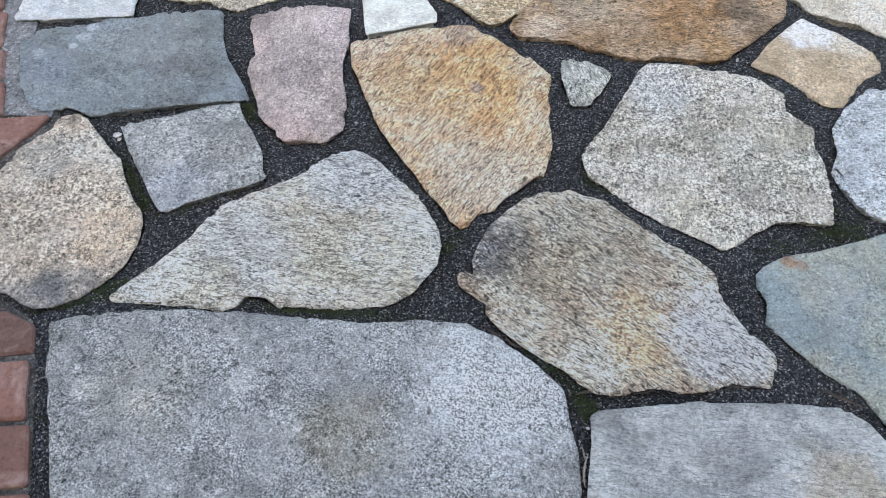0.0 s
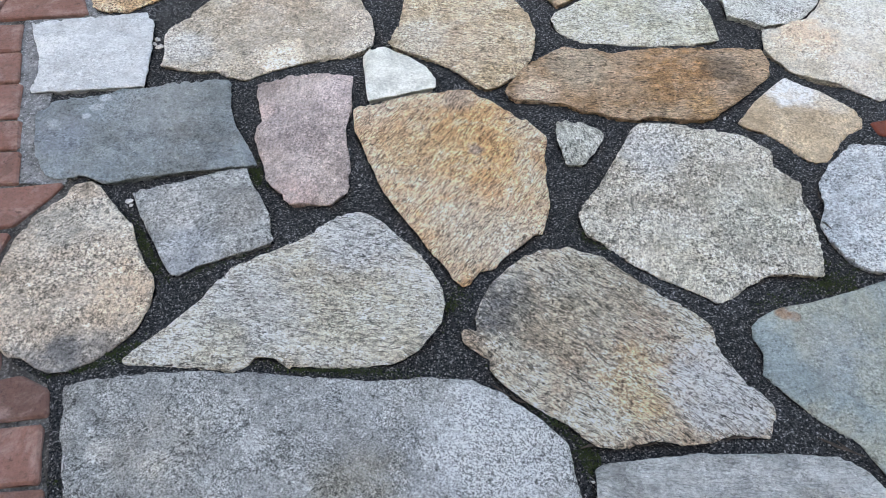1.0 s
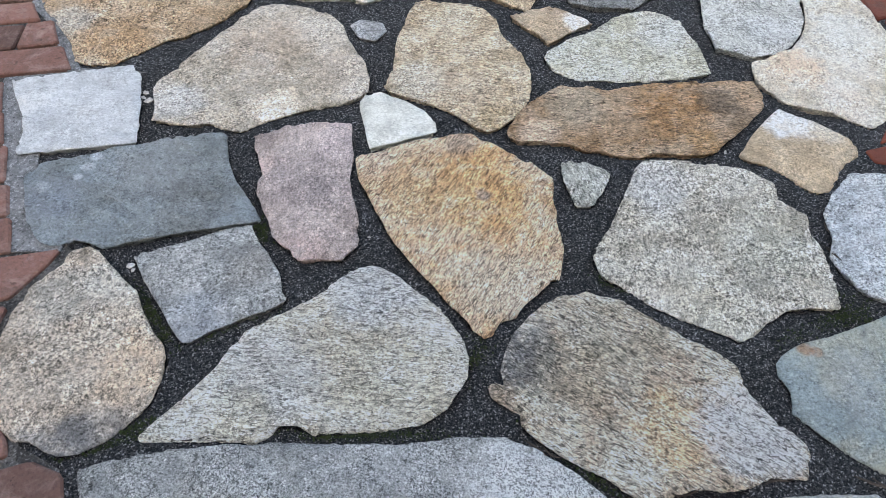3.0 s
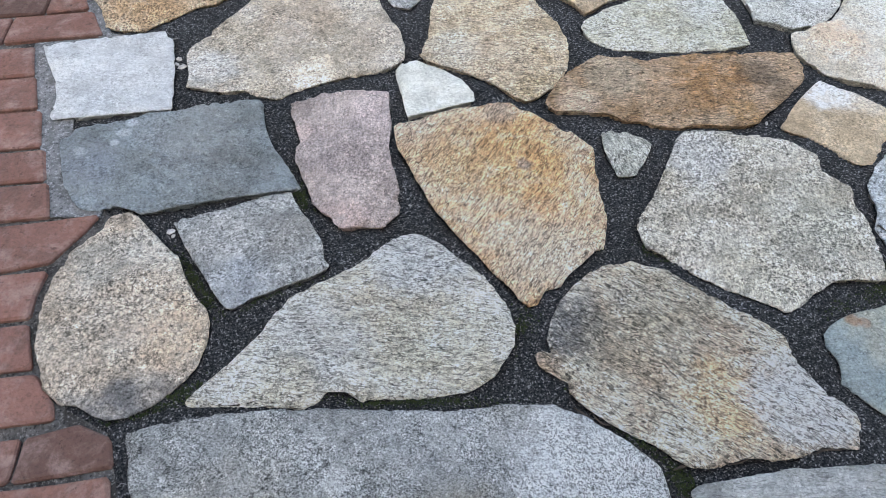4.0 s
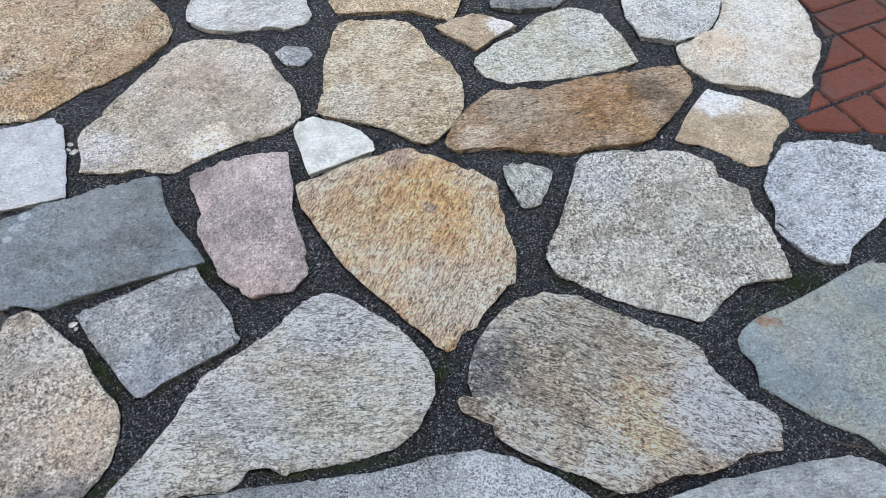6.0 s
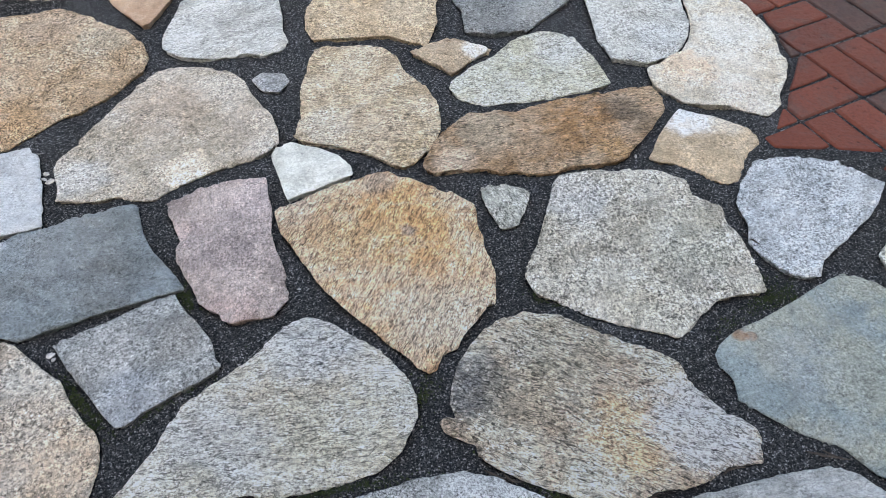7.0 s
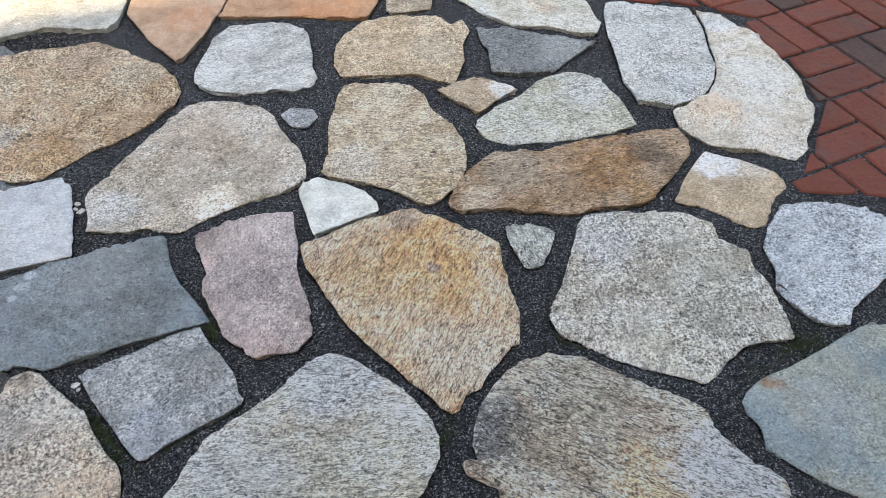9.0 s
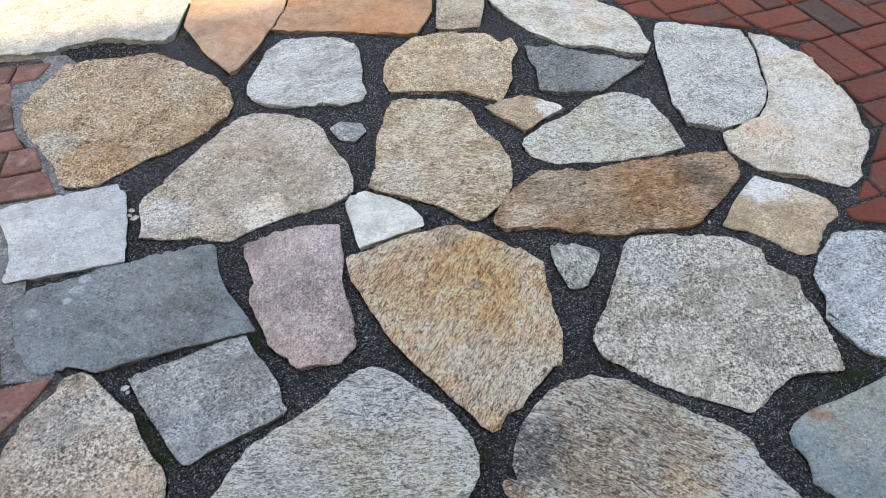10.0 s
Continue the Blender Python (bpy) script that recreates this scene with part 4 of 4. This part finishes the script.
# ---- the brick paving ----
def prism(poly, height, worn, seed):
    """A paver from its plan outline (counter-clockwise, about its own middle): worn upper edges, top at z = 0."""
    n = len(poly)
    inner = []
    for i in range(n):
        a, b, c = (Vector(poly[(i + k) % n]) for k in (-1, 0, 1))
        e1, e2 = (b - a).normalized(), (c - b).normalized()
        inward = Vector((-e1.y, e1.x)) + Vector((-e2.y, e2.x))
        inner.append(b + inward.normalized() * worn * min(1.8, 1.41 / max(0.4, inward.length / 1.41)))
    rng = random.Random(seed)
    verts = [(x, y, -height) for x, y in poly]
    verts += [(x, y, -worn * rng.uniform(0.8, 1.5)) for x, y in poly]
    verts += [(p.x, p.y, rng.uniform(-0.0012, 0.0)) for p in inner]
    faces = [tuple(range(2 * n, 3 * n))]
    for level in (0, n):
        faces += [(level + i, level + (i + 1) % n, level + n + (i + 1) % n, level + n + i) for i in range(n)]
    me = bpy.data.meshes.new("brick")
    me.from_pydata(verts, [], faces)
    return me


def clip(poly, point, normal):
    """The part of a convex outline on the side of a line to which normal points."""
    out = []
    for a, b in zip(poly, poly[1:] + poly[:1]):
        da, db = (Vector(a) - point).dot(normal), (Vector(b) - point).dot(normal)
        if da >= 0:
            out.append(a)
        if da * db < 0:
            out.append(tuple(Vector(a).lerp(Vector(b), da / (da - db))))
    return out


BRICK, JOINT = (0.208, 0.101), 0.0085


def brick(parent, poly, material, z, seed):
    """One paver at its place, its corners knocked off and its sides a little bent."""
    rng = random.Random(seed)
    mx, my = sum(p[0] for p in poly) / len(poly), sum(p[1] for p in poly) / len(poly)
    bent = []
    for a, b in zip(poly, poly[1:] + poly[:1]):
        a, b = Vector(a), Vector(b)
        bent.append(a.lerp(b, min(0.2, rng.uniform(0.003, 0.008) / max(0.001, (b - a).length))))
        if (b - a).length > 0.06:
            side = Vector((b.y - a.y, a.x - b.x)).normalized()
            bent.append(a.lerp(b, rng.uniform(0.35, 0.65)) + side * rng.uniform(-0.0022, 0.0012))
        bent.append(b.lerp(a, min(0.2, rng.uniform(0.003, 0.008) / max(0.001, (b - a).length))))
    poly = [(p.x, p.y) for p in bent]
    me = prism([(x - mx, y - my) for x, y in poly], 0.057, rng.uniform(0.003, 0.0055), seed)
    me.materials.append(material)
    ob = new("brick", me)
    ob.matrix_world = pose(mx, my, z + rng.uniform(-0.003, 0.001), rng.uniform(-0.8, 0.8), rng.uniform(-0.8, 0.8), rng.uniform(-0.9, 0.9))
    return child_of(ob, parent)


def box_plan(u0, u1, v0, v1, turn):
    c, s = math.cos(radians(turn)), math.sin(radians(turn))
    return [(u * c - v * s, u * s + v * c) for u, v in ((u0, v0), (u1, v0), (u1, v1), (u0, v1))]


def sheet(name, outline, z, material):
    """A thin uneven bed: a flat outline with a skirt."""
    n = len(outline)
    verts = [(x, y, z) for x, y in outline] + [(x, y, z - 0.05) for x, y in outline]
    faces = [tuple(range(n))] + [(i, i + n, (i + 1) % n + n, (i + 1) % n) for i in range(n)]
    return mesh_object(name, verts, faces, material, False)


# left: rows of weathered bricks laid end-on to the stones in grey mortar
border_bed = sheet("brick_border", [(-2.3, -0.2), (-0.60, -0.2), (-0.645, 0.5), (-0.705, 0.70), (-0.738, 0.785), (-0.82, 0.83), (-0.86, 0.9), (-0.88, 1.15), (-0.82, 1.25), (-0.86, 1.285), (-0.91, 1.40),
                                    (-0.96, 1.47), (-0.985, 1.53), (-0.99, 1.6), (-1.03, 1.79), (-0.97, 1.85), (-1.0, 1.92), (-1.04, 2.03), (-1.12, 2.12), (-1.16, 2.25), (-1.10, 2.38), (-1.06, 2.47), (-1.12, 2.545), (-1.2, 2.54), (-2.3, 2.40)], -0.014, DIRT)
tagged(border_bed, "border of weathered pink bricks in grey mortar", kind="structure")
mortar_strip = sheet("mortar", [(-0.86, 1.262), (-0.86, 1.285), (-0.91, 1.40), (-0.96, 1.47), (-0.985, 1.53), (-0.99, 1.6), (-1.03, 1.79), (-0.80, 1.845), (-0.97, 1.862), (-1.0, 1.92), (-1.04, 2.03), (-1.12, 2.12),
                                (-1.16, 2.25), (-1.10, 2.38), (-1.06, 2.47), (-1.12, 2.545), (-1.2, 2.54), (-1.16, 2.48), (-1.26, 2.40), (-1.22, 2.26), (-1.17, 2.13), (-1.10, 2.05), (-1.0, 1.846), (-1.15, 1.825),
                                (-1.15, 1.80), (-1.07, 1.55), (-0.97, 1.262)], -0.010, MORTAR)
tagged(mortar_strip, "strip of rough grey cement mortar beside the stones", kind="structure")
ROWS_LEFT = [  # lower edge, upper edge, line of the right end from below, length of the first brick
    (0.278, 0.383, ((-0.592, 0.275), (-0.612, 0.383)), 0.200), (0.392, 0.485, ((-0.618, 0.392), (-0.638, 0.484)), 0.130), (0.493, 0.594, ((-0.645, 0.493), (-0.675, 0.592)), 0.205),
    (0.602, 0.706, ((-0.686, 0.602), (-0.715, 0.706)), 0.205), (0.714, 0.790, ((-0.712, 0.722), (-0.728, 0.775), (-0.790, 0.800)), 0.130),
    (0.803, 0.899, ((-0.832, 0.808), (-0.840, 0.838), (-0.864, 0.868), (-0.888, 0.898)), 0.205), (0.908, 1.004, ((-0.896, 0.908), (-0.914, 0.954), (-0.931, 1.002)), 0.160),
    (1.012, 1.122, ((-0.931, 1.014), (-0.936, 1.064), (-0.928, 1.122)), 0.205), (1.131, 1.252, ((-0.930, 1.142), (-0.880, 1.222), (-0.860, 1.266)), 0.205),
    (1.259, 1.354, ((-0.962, 1.259), (-0.990, 1.354)), 0.205), (1.362, 1.453, ((-0.996, 1.362), (-1.024, 1.453)), 0.140), (1.461, 1.574, ((-1.036, 1.461), (-1.064, 1.574)), 0.205),
    (1.582, 1.690, ((-1.077, 1.582), (-1.110, 1.690)), 0.170), (1.698, 1.802, ((-1.118, 1.698), (-1.144, 1.802)), 0.205), (1.846, 1.944, ((-0.990, 1.852), (-1.034, 1.946)), 0.215),
    (1.952, 2.052, ((-1.050, 1.958), (-1.088, 2.056)), 0.088), (2.060, 2.143, ((-1.128, 2.062), (-1.168, 2.143)), 0.200), (2.151, 2.270, ((-1.174, 2.151), (-1.214, 2.270)), 0.150),
    (2.278, 2.394, ((-1.218, 2.278), (-1.250, 2.394)), 0.205), (2.404, 2.498, ((-1.174, 2.410), (-1.152, 2.498)), 0.090)]
seed = 0
for low, high, end, first in ROWS_LEFT:
    low, high = low - 0.0018, high + 0.0018
    slope, at, length = 0.125, 0.0, first
    mid_end = sum(p[0] for p in end) / len(end)
    while mid_end - at > -2.2:
        seed += 1
        right, left = mid_end - at, mid_end - at - length
        if at == 0:
            line = list(end)
        else:
            line = [(right, low + slope * (right - mid_end)), (right, high + slope * (right - mid_end))]
        brick(border_bed, [(left, low + slope * (left - mid_end)), *line, (left, high + slope * (left - mid_end))], OLD_BRICK, -0.001, seed)
        at += length + 0.005
        length = 0.205

# right: basket-weave of deep red bricks, cut along the edge of the stones
weave_bed = tagged(new("brick_paving"), "basket-weave paving of deep red bricks with sand joints", kind="structure")
weave_bed.location = (1.6, 2.2, 0)
EDGE = [(0.58, 2.86), (0.66, 2.72), (0.745, 2.60), (0.775, 2.53), (0.83, 2.512), (0.955, 2.458), (1.09, 2.415), (1.175, 2.362), (1.222, 2.275), (1.235, 2.10), (1.258, 2.01),
        (1.245, 1.90), (1.235, 1.83), (1.165, 1.715), (1.11, 1.645), (0.985, 1.605), (1.005, 1.50), (1.145, 1.462), (1.235, 1.365), (1.30, 1.20), (1.40, 0.95), (1.50, 0.60)]
WEAVE_TURN, CELL, U0, V0 = 15.0, 0.2195, 1.712, 1.452


def edge_lines(cx, cy):
    """The two lines of the stones' edge that lie nearest to a place."""
    found = []
    for a, b in zip(EDGE, EDGE[1:]):
        a, b = Vector(a), Vector(b)
        d = b - a
        t = max(0.0, min(1.0, (Vector((cx, cy)) - a).dot(d) / d.dot(d)))
        side = Vector((-d.y, d.x)).normalized()
        found.append(((Vector((cx, cy)) - a - d * t).length, a, side))
    found.sort(key=lambda f: f[0])
    return found[:2]


def weave_brick(u0, u1, v0, v1):
    global seed
    poly = box_plan(u0, u1, v0, v1, WEAVE_TURN)
    cx, cy = sum(p[0] for p in poly) / 4, sum(p[1] for p in poly) / 4
    lines = edge_lines(cx, cy)
    near = lines[0][0] < 0.13
    if near:
        for _, point, side in lines:
            poly = clip(poly, point, side)
            if len(poly) < 3:
                return
    elif (Vector((cx, cy)) - lines[0][1]).dot(lines[0][2]) < 0:
        return
    if len(poly) < 3 or abs(area_of(poly)) < 0.0014:
        return
    seed += 1
    ob = brick(weave_bed, poly, RED_BRICK, -0.002, seed)
    ob.matrix_parent_inverse = weave_bed.matrix_world.inverted()


bpy.context.view_layer.update()
for i in range(-4, 9):
    for j in range(-6, 8):
        u, v, half = U0 + i * CELL, V0 + j * CELL, CELL / 2
        for k in (0, 1):
            if (i + j) % 2 == 0:
                weave_brick(u + JOINT / 2, u + CELL - JOINT / 2, v + k * half + JOINT / 2, v + (k + 1) * half - JOINT / 2)
            else:
                weave_brick(u + k * half + JOINT / 2, u + (k + 1) * half - JOINT / 2, v + JOINT / 2, v + CELL - JOINT / 2)


# ---- moss, grit and litter in the joints ----
def in_stone(points, margin):
    """Which of the points lie on a stone, or within a margin of one."""
    hit = np.zeros(len(points), bool)
    for ring in outlines:
        within, gap = inside_and_distance(points, ring)
        hit |= within | (gap < margin)
    return hit


def moss_patches():
    """Low cushions of moss: many short leafy tips along damp joints."""
    rng = np.random.default_rng(5)
    verts, faces = [], []
    for (x, y), length, width, turn, count in MOSS_SPOTS:
        along, across = rng.normal(0, 0.45, count // 2) * length, rng.normal(0, 0.45, count // 2) * width
        c, s = math.cos(radians(turn)), math.sin(radians(turn))
        pts = np.stack([x + along * c - across * s, y + along * s + across * c], axis=1)
        for px, py in pts[~in_stone(pts, 0.001)]:
            z, k = sand_height(px, py), len(verts)
            size = rng.uniform(0.0012, 0.0030)
            a = rng.uniform(0, 6.28)
            for i in range(4):
                verts.append((px + size * math.cos(a + i * 1.57), py + size * math.sin(a + i * 1.57), z - 0.001))
            verts.append((px + rng.normal(0, 0.0014), py + rng.normal(0, 0.0014), z + size * rng.uniform(0.9, 2.0)))
            faces += [(k + i, k + (i + 1) % 4, k + 4) for i in range(4)]
    ob = mesh_object("moss", verts, faces, MOSS, False)
    return tagged(ob, "dark green moss growing in the damp sand joints", "moss", kind="stuff")


MOSS_SPOTS = [  # place, length, width, direction, tips
    ((-0.193, 0.834), 0.16, 0.012, -2, 900), ((-0.276, 0.835), 0.05, 0.010, 0, 250), ((0.246, 0.683), 0.04, 0.022, -60, 420), ((0.178, 0.757), 0.10, 0.010, -40, 200),
    ((-0.607, 1.049), 0.05, 0.02, 30, 260), ((-0.492, 1.065), 0.12, 0.016, 28, 520), ((0.008, 0.995), 0.05, 0.025, 60, 260), ((-0.645, 1.108), 0.08, 0.014, -55, 320),
    ((-0.455, 1.331), 0.05, 0.015, -60, 320), ((-0.445, 1.303), 0.03, 0.02, -60, 160), ((0.767, 1.067), 0.08, 0.018, 20, 420), ((0.654, 1.021), 0.06, 0.02, 20, 140), ((-0.620, 0.858), 0.05, 0.012, 30, 260),
    ((-0.658, 0.828), 0.07, 0.010, 15, 160), ((0.304, 1.159), 0.05, 0.02, -30, 200), ((0.759, 1.101), 0.06, 0.03, 10, 200), ((-0.702, 0.599), 0.05, 0.008, 8, 120), ((-0.717, 0.813), 0.06, 0.012, 10, 160), ((0.790, 1.060), 0.06, 0.02, 10, 220)]
moss_patches()


def loose_grit():
    """Loose grains of crushed stone lying on the joint sand."""
    rng = np.random.default_rng(11)
    pts = np.stack([rng.uniform(-1.3, 1.35, 110000), rng.uniform(0.45, 2.85, 110000)], axis=1)
    keep = ~np.concatenate([in_stone(part, 0.002) for part in np.array_split(pts, 30)])
    edge = np.array(EDGE[::-1] + [(-1.0, 0.4), (-0.9, 1.2), (-1.2, 1.9), (-1.1, 2.6), (0.3, 2.9)])
    keep &= inside_and_distance(pts, edge)[0]
    verts, faces = [], []
    for x, y in pts[keep]:
        z, k, s = sand_height(x, y), len(verts), rng.uniform(0.0007, 0.0017)
        turn = rng.uniform(0, 6.28)
        for i in range(3):
            a = turn + i * 2.09 + rng.normal(0, 0.3)
            verts.append((x + s * math.cos(a), y + s * math.sin(a), z + rng.uniform(-0.3, 0.4) * s))
        verts += [(x + rng.normal(0, 0.3) * s, y + rng.normal(0, 0.3) * s, z + s * 1.1), (x, y, z - s)]
        faces += [(k, k + 1, k + 3), (k + 1, k + 2, k + 3), (k + 2, k, k + 3), (k + 1, k, k + 4), (k + 2, k + 1, k + 4), (k, k + 2, k + 4)]
    ob = mesh_object("joint_grit", verts, faces, GRIT, False)
    return tagged(ob, "loose black and grey grit on the sand joints", "grit", kind="stuff")


loose_grit()


def strip(name, length, width, curl, material, seed):
    """A thin curled blade or leaf shred: pointed at both ends, with a keel and real thickness."""
    rng = random.Random(seed)
    n, verts, faces = 9, [], []
    bend = rng.uniform(-0.35, 0.35)
    for side in (0.0, -0.0007):
        for i in range(n):
            t = i / (n - 1)
            w = width * 0.5 * math.sin(math.pi * (0.06 + 0.88 * t)) * rng.uniform(0.8, 1.15)
            x, y = (t - 0.5) * length, bend * length * (t - 0.5) ** 2 * 2
            z = curl * length * (t - 0.5) ** 2 * 2
            verts += [(x, y - w, z + side + w * 0.5), (x, y, z + side), (x, y + w, z + side + w * 0.45)]
    top = 3 * n
    for i in range(n - 1):
        for j in (0, 1):
            a = 3 * i + j
            faces += [(a, a + 3, a + 4, a + 1), (top + a, top + a + 1, top + a + 4, top + a + 3)]
        for a in (3 * i, 3 * i + 2):
            faces.append((a, top + a, top + a + 3, a + 3) if a % 3 == 0 else (a, a + 3, top + a + 3, top + a))
    faces += [(0, 1, top + 1, top), (1, 2, top + 2, top + 1), (top - 2, top - 3, 2 * top - 3, 2 * top - 2), (top - 1, top - 2, 2 * top - 2, 2 * top - 1)]
    return mesh_object(name, verts, faces, material)


def lay(ob, x, y, turn, lift=0.002, pitch=0):
    ob.matrix_world = pose(x, y, sand_height(x, y) + lift, 0, pitch, turn)
    return ob


LITTER = [  # place, length, width, direction
    ((0.255, 0.704), 0.05, 0.009, 20), ((0.304, 0.709), 0.045, 0.008, 8), ((0.353, 0.707), 0.05, 0.006, 15), ((0.513, 0.728), 0.045, 0.010, 6), ((0.533, 0.730), 0.03, 0.008, -10), ((0.097, 0.799), 0.05, 0.008, -40),
    ((0.123, 0.785), 0.04, 0.007, -35), ((0.683, 0.719), 0.06, 0.009, -25), ((0.706, 0.711), 0.05, 0.008, -35), ((-0.473, 0.835), 0.04, 0.005, 3), ((-0.514, 0.831), 0.045, 0.004, 8), ((0.801, 1.224), 0.05, 0.007, -60),
    ((0.813, 1.289), 0.04, 0.008, -65), ((-0.648, 1.042), 0.04, 0.007, 40)]
for i, ((x, y), length, width, turn) in enumerate(LITTER):
    shred = lay(strip("dry_leaf", length, 0.65 * width, 0.25, DRY_LEAF, 40 + i), x, y, turn, 0.003)
    tagged(shred, "curled brown shred of dry leaf in the sand joint", "leaf", group="leaf litter in the joints")
BLADES = [((0.240, 0.566), 0.055, 0.006, 82), ((0.241, 0.594), 0.030, 0.004, 100)]
for i, ((x, y), length, width, turn) in enumerate(BLADES):
    tagged(lay(strip("grass_blade", length, 0.7 * width, 0.08, DRY_GRASS, 80 + i), x, y, turn, 0.004), "pale dry grass blade between two grey flagstones", "grass", group="dry grass blades")


def stone_chip(x, y, size, seed):
    """A sharp splinter of pale stone."""
    bm = bmesh.new()
    bmesh.ops.create_icosphere(bm, subdivisions=1, radius=size)
    rng = random.Random(seed)
    for v in bm.verts:
        v.co *= rng.uniform(0.65, 1.25)
        v.co.x *= 1.7
        v.co.z *= 0.6
    me = bpy.data.meshes.new("stone_chip")
    bm.to_mesh(me)
    bm.free()
    me.materials.append(PEBBLE)
    ob = lay(new("stone_chip", me), x, y, rng.uniform(0, 180), size * 0.3)
    return tagged(ob, "small pale chip of stone lying on black sand", "stone chip", group="stone chips in the joints")


CHIPS = [((-0.785, 1.764), 0.006), ((-0.770, 1.735), 0.008), ((-0.787, 1.746), 0.005), ((-0.707, 1.220), 0.006), ((-0.701, 1.210), 0.004), ((0.078, 1.381), 0.003), ((0.889, 1.307), 0.004), ((-0.212, 1.289), 0.003), ((0.251, 0.638), 0.003),
         ((0.838, 1.606), 0.004), ((0.778, 1.169), 0.005), ((0.649, 1.540), 0.004), ((0.069, 0.688), 0.003)]
for i, ((x, y), size) in enumerate(CHIPS):
    if not in_stone(np.array([(x, y)]), 0.0)[0]:
        stone_chip(x, y, size, 100 + i)
